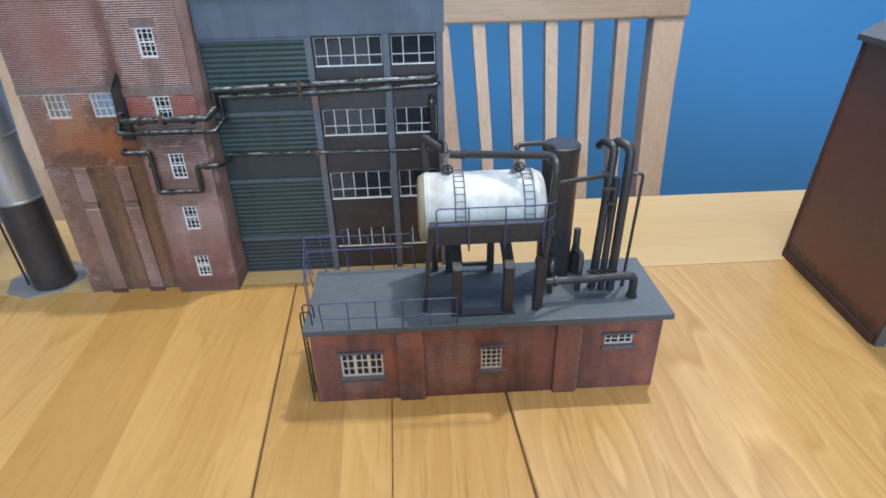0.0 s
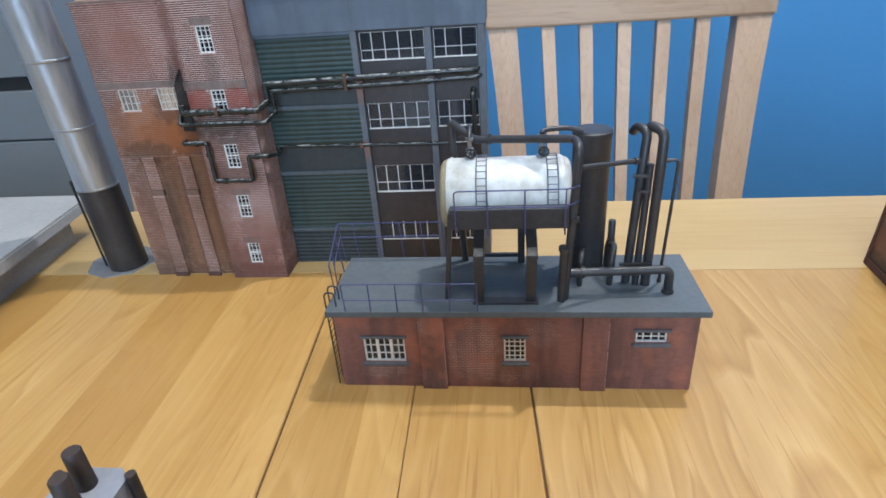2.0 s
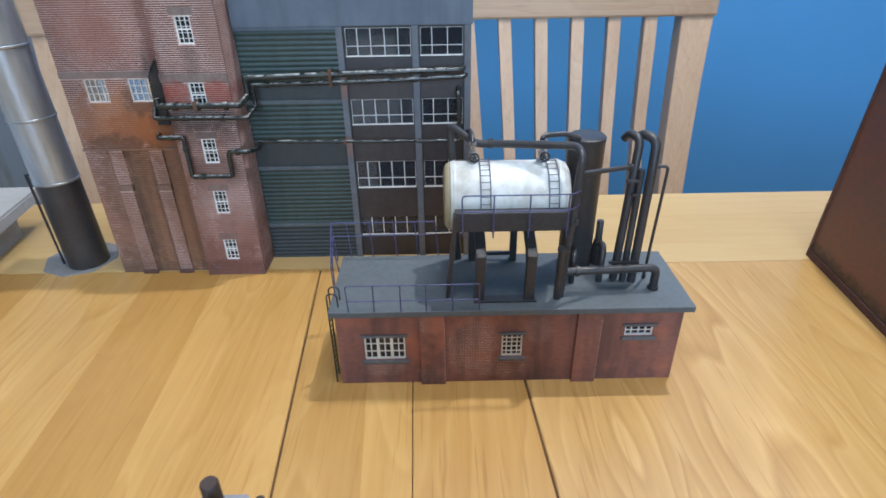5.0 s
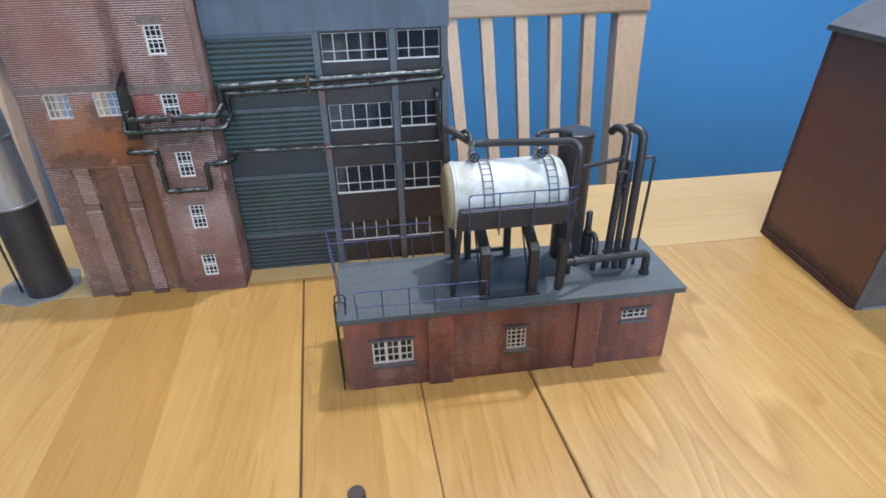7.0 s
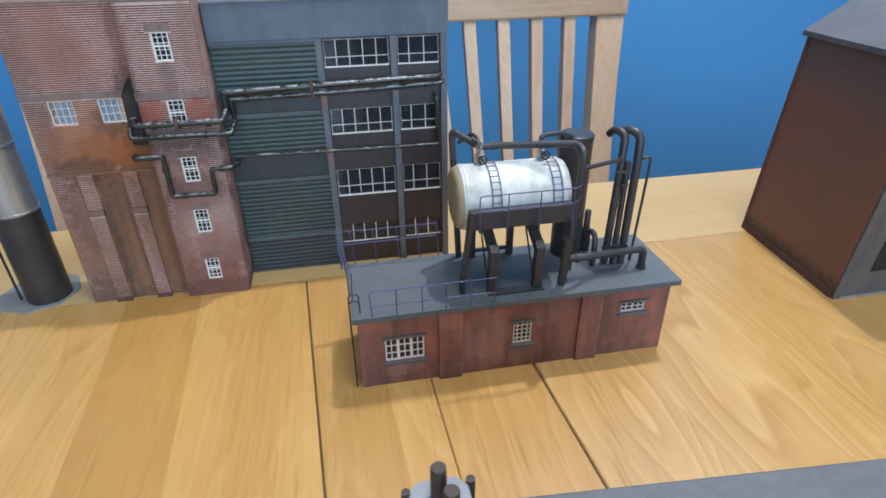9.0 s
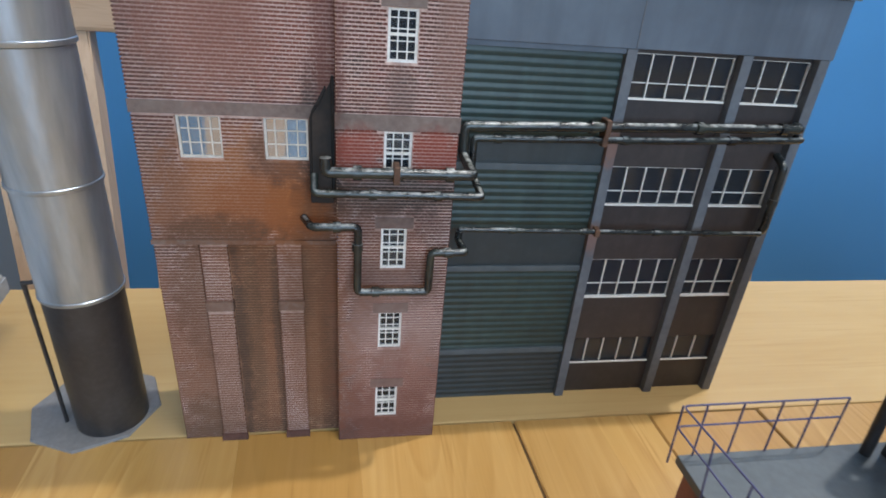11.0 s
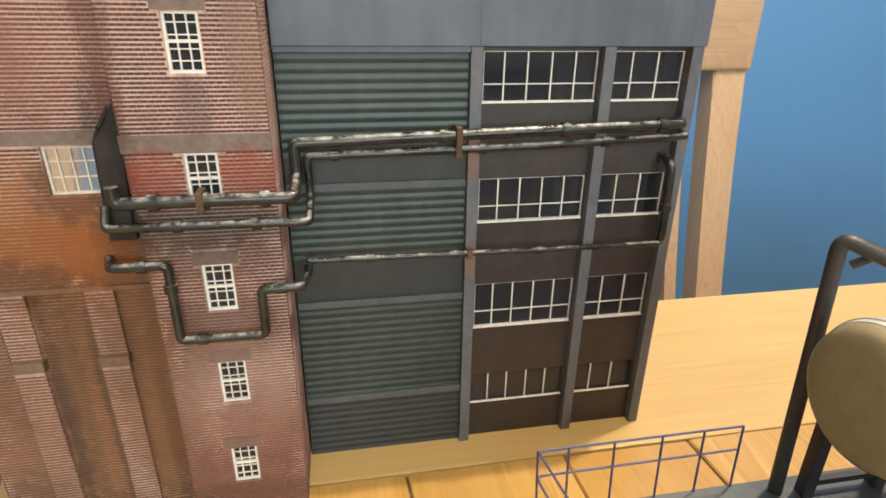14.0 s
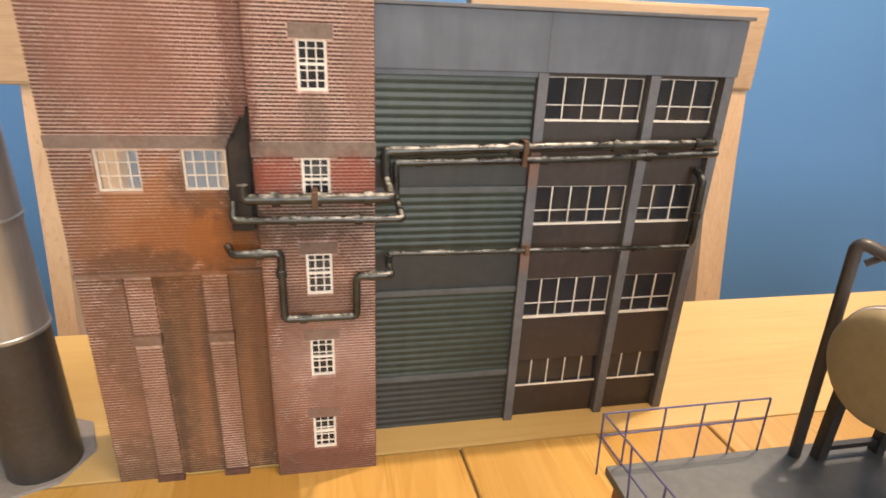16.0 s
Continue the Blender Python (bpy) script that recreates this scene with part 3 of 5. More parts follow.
def pierced(bm, x0, x1, z0, z1, y0, y1, holes, swap=False):
    """A slab in x and z, y0 to y1 thick, with rectangular holes (x0, x1, z0, z1) right through it; swap: the slab lies in y and z."""
    xs = sorted({x0, x1, *(v for h in holes for v in h[:2] if x0 < v < x1)})
    zs = sorted({z0, z1, *(v for h in holes for v in h[2:] if z0 < v < z1)})
    solid = {}
    for i in range(len(xs) - 1):
        for k in range(len(zs) - 1):
            cx, cz = (xs[i] + xs[i + 1]) / 2, (zs[k] + zs[k + 1]) / 2
            solid[i, k] = not any(h[0] < cx < h[1] and h[2] < cz < h[3] for h in holes)
    P3 = (lambda x, y, z: (y, x, z)) if swap else (lambda x, y, z: (x, y, z))
    made = {}

    def v(x, y, z):
        if (x, y, z) not in made:
            made[x, y, z] = bm.verts.new(P3(x, y, z))
        return made[x, y, z]

    for (i, k), s in solid.items():
        if not s:
            continue
        a, b, c, d = xs[i], xs[i + 1], zs[k], zs[k + 1]
        bm.faces.new((v(a, y0, c), v(b, y0, c), v(b, y0, d), v(a, y0, d)))
        bm.faces.new((v(b, y1, c), v(a, y1, c), v(a, y1, d), v(b, y1, d)))
        if not solid.get((i - 1, k)):
            bm.faces.new((v(a, y1, c), v(a, y0, c), v(a, y0, d), v(a, y1, d)))
        if not solid.get((i + 1, k)):
            bm.faces.new((v(b, y0, c), v(b, y1, c), v(b, y1, d), v(b, y0, d)))
        if not solid.get((i, k - 1)):
            bm.faces.new((v(a, y1, c), v(b, y1, c), v(b, y0, c), v(a, y0, c)))
        if not solid.get((i, k + 1)):
            bm.faces.new((v(a, y0, d), v(b, y0, d), v(b, y1, d), v(a, y1, d)))
    bmesh.ops.recalc_face_normals(bm, faces=bm.faces[:])
    return bm


def prism(rows, z0, z1):
    bm = bmesh.new()
    a = [bm.verts.new((x, y, z0)) for x, y in rows]
    b = [bm.verts.new((x, y, z1)) for x, y in rows]
    bm.faces.new(a[::-1])
    bm.faces.new(b)
    for n in range(len(rows)):
        bm.faces.new((a[n], a[(n + 1) % len(rows)], b[(n + 1) % len(rows)], b[n]))
    bmesh.ops.recalc_face_normals(bm, faces=bm.faces[:])
    return bm


rng = random.Random(7)


def window(parent, x0, x1, z0, z1, y, cols, rows, bar=0.0007, frame_w=0.0012, depth=0.0012, material=None, glass=None, label="", surround=None):
    """A window in a wall that faces the walk: frame and glazing bars, and its glass."""
    material, glass = material or WHITE_BAR, glass or DARK_GLASS
    fw = frame_w
    bm = pierced(bmesh.new(), x0, x1, z0, z1, y, y + depth, [(x0 + fw, x1 - fw, z0 + fw, z1 - fw)])
    win = part("window", bm, surround or material, parent, label)
    for c in cols:
        cx = x0 + (x1 - x0) * c + rng.uniform(-0.00012, 0.00012)
        part("glazing_bar", boxes((cx - bar / 2, cx + bar / 2, y + 0.0001, y + depth - 0.0001, z0 + fw + 0.00002, z1 - fw - 0.00002)), material, win)
    for r in rows:
        cz = z0 + (z1 - z0) * r + rng.uniform(-0.0001, 0.0001)
        part("glazing_bar", boxes((x0 + fw + 0.00002, x1 - fw - 0.00002, y + 0.0003, y + depth - 0.0002, cz - bar * 0.42, cz + bar * 0.42)), material, win)
    part("pane", boxes((x0, x1, y + depth, y + depth + 0.0004, z0, z1)), glass, win)
    return win


# ------------------------------------------------------------------ room
def slab(name, rows, material, label, category):
    return tagged(part(name, boxes(*rows), material), label, category, "", "structure")


WALL_Y, FLOOR_Z = 0.98, -0.76
slab("wall_north", [(-2.3, 2.6, WALL_Y, WALL_Y + 0.12, FLOOR_Z, CEILING)], BLUE_WALL, "smooth matt blue painted room wall", "wall")
slab("wall_east", [(2.6, 2.72, -2.5, WALL_Y + 0.12, FLOOR_Z, CEILING)], PALE_WALL, "plain off-white painted room wall", "wall")
bm = bmesh.new()
pierced(bm, -2.3, 2.6, FLOOR_Z, CEILING, -2.62, -2.5, [(-0.4, 0.9, 0.15, 1.35)])
tagged(part("wall_south", bm, PALE_WALL), "plain off-white wall with a window opening", "wall", "", "structure")
slab("wall_west", [(-2.42, -2.3, -2.62, WALL_Y + 0.12, FLOOR_Z, CEILING)], PALE_WALL, "plain off-white painted room wall", "wall")
slab("floor", [(-2.42, 2.72, -2.62, WALL_Y + 0.12, FLOOR_Z - 0.05, FLOOR_Z)], FLOOR_MAT, "brown boarded room floor", "floor")
slab("ceiling", [(-2.42, 2.72, -2.62, WALL_Y + 0.12, CEILING, CEILING + 0.06)], CEILING_PAINT, "white painted room ceiling", "ceiling")
# assumed fixtures out of view, one for the key and each added fill
for lx, ly in KEY_AND_FILL_LAMPS:
    lamp = thing("downlight", (lx, ly, CEILING - 0.012), "assumed small round ceiling downlight, out of view, switched on", "light", "ceiling downlights")
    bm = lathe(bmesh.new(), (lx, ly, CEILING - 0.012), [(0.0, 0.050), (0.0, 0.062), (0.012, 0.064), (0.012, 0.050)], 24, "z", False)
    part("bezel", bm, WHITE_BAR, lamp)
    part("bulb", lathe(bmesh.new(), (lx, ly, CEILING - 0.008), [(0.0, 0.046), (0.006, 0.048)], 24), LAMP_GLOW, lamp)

# ------------------------------------------------------------------ table
table = thing("dining_table", (0.1, -0.4, FLOOR_Z), "honey-coloured oiled oak dining table with planked top", "table")
TABLE_L, TABLE_R, TABLE_N, SEAM_Y, TABLE_S = -0.95, 1.05, 0.150, 0.0075, -1.15
LEANING = 0.060     # planks run slightly askew to the models
LEAN_OF = {0.1217: 0.032, 0.1210: 0.032, -0.95: 0.0, 1.05: 0.0}     # one joint runs straighter; the outer edges are square


def plank(x0, x1, y0, y1, eased):
    bm = bmesh.new()
    box(bm, x0, x1, y0, y1, -0.028, 0.0)
    for v in bm.verts:
        v.co.x -= LEAN_OF.get(round(v.co.x, 4), LEANING) * v.co.y
    edge_of = lambda v: min(eased, key=lambda x: abs(v.co.x - x + LEAN_OF.get(round(x, 4), LEANING) * v.co.y))
    top = [e for e in bm.edges if eased and all(v.co.z > -0.001 and abs(v.co.x - edge_of(v) + LEAN_OF.get(round(edge_of(v), 4), LEANING) * v.co.y) < 1e-5 for v in e.verts)]
    if top:
        bmesh.ops.bevel(bm, geom=top, offset=0.0006, segments=2, affect="EDGES")
    return bm


EDGES = [-0.95, -0.80, -0.66, -0.52, -0.40, -0.29, -0.190, -0.099, -0.041, 0.0435, 0.0885, 0.1217, 0.1900, 0.262, 0.380, 0.50, 0.60, 0.70, 0.82, 0.94, 1.05]
PLANK_OAK = {-0.29: OAK_BROWN, -0.190: OAK_PALE, -0.099: OAK_BROWN, 0.0885: OAK_PALE, 0.1900: OAK_FIGURED, 0.262: OAK_FIGURED, 0.380: OAK_FIGURED, 0.50: OAK_BROWN}
OPEN_JOINTS = (0.0435, 0.1900)
for a, b in zip(EDGES, EDGES[1:]):
    gap = 0.0016 if b in OPEN_JOINTS else 0.0007 if b == 0.1217 else 0.00003
    part("plank", plank(a, b - gap, TABLE_S, SEAM_Y - 0.0012, [v for v, k in ((a, a), (b - gap, b)) if k in (0.0435, 0.1217, 0.1900)]), PLANK_OAK.get(a, OAK), table)
    if gap > 0.0005:
        bm = plank(b - gap + 0.00002, b - 0.00002, TABLE_S, SEAM_Y - 0.0012, [])
        bmesh.ops.translate(bm, verts=bm.verts[:], vec=(0, 0, -0.0016))
        part("joint_filler", bm, JOINT, table)
part("end_board", boxes((TABLE_L, TABLE_R, SEAM_Y, TABLE_N, -0.028, 0.0), bevel=0.0012), OAK_END, table, "paler oak cross board along the table end")
part("joint_backing", boxes((TABLE_L + 0.01, TABLE_R - 0.01, TABLE_S + 0.01, TABLE_N - 0.02, -0.036, -0.0285)), JOINT, table)
part("apron", boxes((-0.85, 0.95, 0.06, 0.08, -0.11, -0.0365)), OAK_END, table)
part("apron", boxes((-0.85, 0.95, -1.08, -1.06, -0.11, -0.0365)), OAK_END, table)
for lx in (-0.86, 0.90):
    for ly in (0.03, -1.10):
        part("leg", boxes((lx, lx + 0.07, ly, ly + 0.07, FLOOR_Z, -0.0365), bevel=0.004), CHAIR_OAK, table)

# ------------------------------------------------------------------ chairs
def slat_chair(x0, y, x1, lift=0.0):
    """A dining chair whose reclined, downward narrowing back faces the table; x0 to x1 is the top rail."""
    ch = thing("dining_chair", ((x0 + x1) / 2, y, FLOOR_Z), "pale oak dining chair with upright slatted back behind the table", "chair", "chairs at the table")
    zr, zt, zs = 0.1285 + lift, 0.238 + lift, -0.30
    mid = (x0 + x1) / 2
    RAKE, TAPER = 0.31, 0.45

    def back(x, z):
        return mid + (x - mid) * (1 - TAPER * (zr - z)), y - RAKE * (zr - z)

    def upright(name, a, b, t, z_low, material, flare=0.0):
        bm = bmesh.new()
        rings = []
        for k in range(11):
            z = z_low + (zr + 0.003 - z_low) * k / 10
            sway = 0.006 * math.sin(math.pi * k / 10)
            wide = flare * max(0.0, 1 - (zr - z) / 0.12) ** 2
            (xa, ya), (xb, _) = back(a - wide * (a < mid), z), back(b + wide * (b > mid), z)
            rings.append([bm.verts.new(p) for p in ((xa, ya + sway, z), (xb, ya + sway, z), (xb, ya + sway + t, z), (xa, ya + sway + t, z))])
        for p, q in zip(rings, rings[1:]):
            for n in range(4):
                bm.faces.new((p[n], p[(n + 1) % 4], q[(n + 1) % 4], q[n]))
        bm.faces.new(rings[0][::-1])
        bm.faces.new(rings[-1])
        bmesh.ops.bevel(bm, geom=[e for e in bm.edges if abs(e.verts[0].co.z - e.verts[1].co.z) > 0.01], offset=0.002, segments=2, affect="EDGES")
        bmesh.ops.recalc_face_normals(bm, faces=bm.faces[:])
        return part(name, bm, material, ch)

    foot_y = y - RAKE * (zr - zs + 0.06)
    upright("back_post", x0 + 0.006, x0 + 0.0475, 0.032, zs - 0.06, CHAIR_OAK, 0.003)
    upright("back_post", x1 - 0.0513, x1 - 0.0060, 0.032, zs - 0.06, CHAIR_OAK, 0.003)
    for a, b in ((x0 + 0.006, x0 + 0.0475), (x1 - 0.0513, x1 - 0.0060)):
        xa, xb = back(a, zs - 0.06)[0], back(b, zs - 0.06)[0]
        part("back_leg", boxes((xa, xb, foot_y, foot_y + 0.024, FLOOR_Z, zs - 0.0605), bevel=0.003), CHAIR_OAK, ch)
    for n in range(5):
        c = x0 + 0.0940 + 0.0563 * n
        upright("slat", c - 0.0097, c + 0.0097, 0.018, zs, CHAIR_OAK)
    bm = boxes((x0, x1, y - 0.004, y + 0.025, zr, zt), bevel=0.004)
    part("top_rail", bm, CHAIR_RAIL, ch)
    xa, xb, ya = back(x0 + 0.0490, zs)[0], back(x1 - 0.0530, zs)[0], back(x0, zs)[1]
    part("lower_rail", boxes((xa, xb, ya - 0.008, ya + 0.014, zs - 0.05, zs - 0.0005), bevel=0.003), CHAIR_RAIL, ch)
    part("seat", boxes((x0 + 0.01, x1 - 0.01, foot_y - 0.42, foot_y - 0.002, -0.39, -0.355), bevel=0.008), CHAIR_RAIL, ch)
    for lx in (x0 + 0.022, x1 - 0.064):
        part("front_leg", boxes((lx, lx + 0.04, foot_y - 0.41, foot_y - 0.37, FLOOR_Z, -0.391), bevel=0.003), CHAIR_OAK, ch)
    return ch


slat_chair(0.154, 0.519, 0.5713)
slat_chair(-0.376, 0.360, 0.0413, 0.0095)

# ------------------------------------------------------------------ brick tower and flank wall (low relief model)
TOWER = (-0.0502, -0.0028)      # x of the stair tower
TOP = 0.2215
brick_model = thing("model_brick_mill", (-0.063, 0.02, 0), "weathered red brick model mill with stair tower, standing on the table", "model building")
TOWER_WIN = [(-0.0316, -0.0206, 0.1848, 0.2034), (-0.0318, -0.0208, 0.1405, 0.1592), (-0.0320, -0.0212, 0.0987, 0.1180), (-0.0321, -0.0216, 0.0564, 0.0760), (-0.0326, -0.0221, 0.0142, 0.0331)]
FLANK = (-0.1240, -0.0502)
FLANK_WIN = [(-0.1090, -0.0929, 0.1443, 0.1612), (-0.0775, -0.0608, 0.1443, 0.1612)]
FLANK_Y = 0.0060
part("tower_core", pierced(bmesh.new(), TOWER[0] + 0.0004, TOWER[1] - 0.0004, 0.0, TOP, 0.00015, 0.0030, TOWER_WIN), MORTAR, brick_model, "pale mortar bed of the tower front")
part("tower_side", boxes((TOWER[1] - 0.0030, TOWER[1] - 0.00015, 0.0031, 0.0450, 0.0, TOP)), MORTAR, brick_model)
part("tower_side", boxes((TOWER[0] + 0.0004, TOWER[0] + 0.0030, 0.0031, 0.0450, 0.0, TOP)), MORTAR, brick_model)
# added sheet, coloured as the dark behind the tower windows
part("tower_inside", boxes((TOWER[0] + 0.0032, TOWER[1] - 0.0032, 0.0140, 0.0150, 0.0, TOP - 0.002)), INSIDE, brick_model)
part("flank_core", pierced(bmesh.new(), FLANK[0] + 0.0004, FLANK[1], 0.1085, TOP, FLANK_Y + 0.00015, FLANK_Y + 0.0030, FLANK_WIN), MORTAR, brick_model, "pale mortar bed of the flank wall")
part("flank_lower_wall", boxes((FLANK[0] + 0.0004, FLANK[1], FLANK_Y + 0.0022, FLANK_Y + 0.0050, 0.0, 0.1080)), STAINED, brick_model, "rust-streaked lower flank wall")
part("flank_side", boxes((FLANK[0] + 0.0004, FLANK[0] + 0.0030, FLANK_Y + 0.0052, 0.0450, 0.0, TOP)), MORTAR, brick_model)
part("back_board", boxes((TOWER[0] + 0.0005, TOWER[1] - 0.0005, 0.0452, 0.0480, 0.0, TOP)), INSIDE, brick_model)
part("coping", boxes((FLANK[0] - 0.0006, FLANK[1] - 0.0007, FLANK_Y - 0.0008, 0.0490, TOP, TOP + 0.0016)), STONE, brick_model)
part("coping", boxes((TOWER[0] - 0.0006, TOWER[1] + 0.0006, -0.0010, 0.0490, TOP + 0.0001, TOP + 0.0020)), STONE, brick_model)
part("string_course", boxes((TOWER[0] - 0.0003, TOWER[1] + 0.0003, -0.0005, 0.0004, 0.1597, 0.1655)), STONE, brick_model)
part("string_course", boxes((FLANK[0] - 0.0003, FLANK[1] - 0.0005, FLANK_Y - 0.0005, FLANK_Y + 0.0004, 0.1618, 0.1665)), STONE, brick_model)
part("ledge", boxes((FLANK[0] - 0.0003, FLANK[1] - 0.0005, FLANK_Y - 0.0010, FLANK_Y + 0.0030, 0.1080, 0.1098)), STONE, brick_model)
for x0, x1, z0, z1 in TOWER_WIN:
    win = window(brick_model, x0, x1, z0, z1, 0.0012, (0.34, 0.66), (0.20, 0.40, 0.62, 0.82), 0.00048, 0.0010, 0.0010, None, None, "cream sash window with small panes")
    mz = z0 + (z1 - z0) * 0.52
    part("meeting_rail", boxes((x0 + 0.0010, x1 - 0.0010, 0.0009, 0.0021, mz - 0.0005, mz + 0.0005)), WHITE_BAR, win)
    part("lintel", boxes((x0 - 0.0026, x1 + 0.0026, -0.0003, 0.0004, z1 + 0.0002, z1 + 0.0052)), STONE, brick_model)
for n, (x0, x1, z0, z1) in enumerate(FLANK_WIN):
    window(brick_model, x0, x1, z0, z1, FLANK_Y + 0.0019, (0.25, 0.5, 0.75), (0.36, 0.68), 0.0005, 0.0009, 0.0010, DIRTY_BAR, DUSTY_GLASS, "cream window with dusty clear panes")
PILASTERS = [(-0.1062, -0.0950), (-0.0757, -0.0650)]
for x0, x1 in PILASTERS:
    part("pilaster_core", boxes((x0 + 0.0004, x1 - 0.0004, FLANK_Y - 0.0012, FLANK_Y + 0.0019, 0.0, 0.0755)), PALE_MORTAR, brick_model)
    part("pilaster_core", boxes((x0 + 0.0004, x1 - 0.0004, FLANK_Y - 0.0002, FLANK_Y + 0.0019, 0.0800, 0.1078)), PALE_MORTAR, brick_model)
    part("pilaster_cap", boxes((x0 - 0.0002, x1 + 0.0002, FLANK_Y - 0.0018, FLANK_Y + 0.0018, 0.0756, 0.0799)), STONE, brick_model)
    part("pilaster_foot", boxes((x0 - 0.0004, x1 + 0.0004, FLANK_Y - 0.0026, FLANK_Y - 0.0013, 0.0, 0.0035)), PLINTH, brick_model)
part("edge_pilaster_core", boxes((FLANK[0] + 0.0004, PILASTERS[0][0] - 0.0006, FLANK_Y + 0.0004, FLANK_Y + 0.0019, 0.0, 0.1078)), MORTAR, brick_model)

# ------------------------------------------------------------------ grey factory block
GY = 0.0265
GX0, GX1, GTOP = -0.0020, 0.1697, 0.2165
grey_model = thing("model_grey_factory", (0.084, 0.05, 0), "blue-grey model factory with green sheeting and steel windows on the table", "model building")
COLS = [(0.0717, 0.0765), (0.1264, 0.1313), (0.1647, GX1)]
part("fascia", boxes((GX0, GX1 + 0.0010, GY - 0.0022, 0.0700, 0.1915, GTOP), bevel=0.0003), GREY_PAINT, grey_model, "blue-grey painted parapet band")
part("fascia_strip", boxes((GX0, 0.0716, GY - 0.0012, GY + 0.0018, 0.1893, 0.1914)), GREY_PAINT, grey_model)
part("roof_edge", boxes((GX0, GX1 + 0.0030, GY - 0.0038, 0.0710, GTOP + 0.0001, GTOP + 0.0017), bevel=0.0003), COLUMN_GREY, grey_model)
part("fascia_joint", boxes((0.0751, 0.0755, GY - 0.00245, GY - 0.0021, 0.1918, GTOP - 0.0004)), SILL_GREY, grey_model)
for x0, x1 in COLS:
    part("column", boxes((x0, x1, GY - 0.0020, GY + 0.0050, 0.0, 0.1914), bevel=0.0002), COLUMN_GREY, grey_model)
part("side_wall", boxes((GX1 - 0.0030, GX1 - 0.0002, GY + 0.0052, 0.0690, 0.0, 0.1914)), COLUMN_GREY, grey_model)
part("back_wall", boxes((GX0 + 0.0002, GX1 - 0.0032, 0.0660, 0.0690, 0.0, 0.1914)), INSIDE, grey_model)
# added sheet, coloured as the dark behind the factory windows
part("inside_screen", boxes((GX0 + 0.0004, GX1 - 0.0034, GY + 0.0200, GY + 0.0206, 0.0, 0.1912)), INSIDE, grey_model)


def corrugated(x0, x1, z0, z1, pitch=0.0037, swell=0.00040):
    """Sheeting with rounded ribs lying across."""
    bm = bmesh.new()
    n = max(8, int((z1 - z0) / pitch * 8))
    rows = []
    for k in range(n + 1):
        z = z0 + (z1 - z0) * k / n
        d = swell * (0.5 + 0.5 * math.cos(2 * math.pi * (z - z0) / pitch)) ** 0.7
        rows.append([bm.verts.new((x0, GY + 0.0012 - d, z)), bm.verts.new((x1, GY + 0.0012 - d, z)), bm.verts.new((x1, GY + 0.0030, z)), bm.verts.new((x0, GY + 0.0030, z))])
    for a, b in zip(rows, rows[1:]):
        for q in range(4):
            bm.faces.new((a[q], a[(q + 1) % 4], b[(q + 1) % 4], b[q]))
    bm.faces.new(rows[0][::-1])
    bm.faces.new(rows[-1])
    bmesh.ops.recalc_face_normals(bm, faces=bm.faces[:])
    return bm


STRIPS = [0.1388, 0.0852, 0.0338]
# ribbed sheets, plain dark panels, and the paler floor bands between them
for z0, z1 in ((0.1500, 0.1890), (0.1056, 0.1356), (0.0340, 0.0818)):
    part("corrugated_sheet", corrugated(GX0, 0.0716, z0, z1), GREEN_SHEET, grey_model, "dark green ribbed metal sheeting", True)
part("corrugated_sheet", corrugated(GX0, 0.0716, 0.0, 0.0301), DARK_PANEL, grey_model, "dark ribbed sheeting at the foot of the wall", True)
for z0, z1 in ((0.1389, 0.1499), (0.0853, 0.1055)):
    part("plain_panel", boxes((GX0, 0.0716, GY + 0.0008, GY + 0.0028, z0, z1), bevel=0.0001), DARK_PANEL, grey_model, "flat dark panel below the pipes")
for z in STRIPS:
    part("floor_band", boxes((GX0, 0.0716, GY - 0.0004, GY + 0.0028, z - 0.0031, z), bevel=0.0002), BAND_GREY, grey_model)
BAYS = [(0.0766, 0.1263), (0.1314, 0.1646)]
# window sill height, window head height of each storey
STOREYS = [(0.1700, 0.1895), (0.1184, 0.1378), (0.0650, 0.0875), (0.0212, 0.0375)]
for b, (x0, x1) in enumerate(BAYS):
    holes = [(x0 + 0.0012, x1 - 0.0008, lo, hi) for lo, hi in STOREYS]
    part("spandrel", pierced(bmesh.new(), x0, x1, 0.0, 0.1913, GY + 0.0022, GY + 0.0042, holes), SPANDREL, grey_model, "dark brown infill panels between windows")
    bars = (0.18, 0.385, 0.595, 0.805) if b == 0 else (0.27, 0.635)
    for k, (lo, hi) in enumerate(STOREYS):
        rows = (0.355,) if k < 3 else ()
        w = window(grey_model, x0 + 0.0012, x1 - 0.0008, lo, hi, GY + 0.0024, bars, rows, 0.00055, 0.00026, 0.0010, None, None, "white steel-barred factory window", SPANDREL if k == 3 else None)
        part("sill", boxes((x0 + 0.0008, x1 - 0.0008, GY + 0.0014, GY + 0.0021, lo - 0.0005, lo + 0.0003)), WHITE_BAR, w)

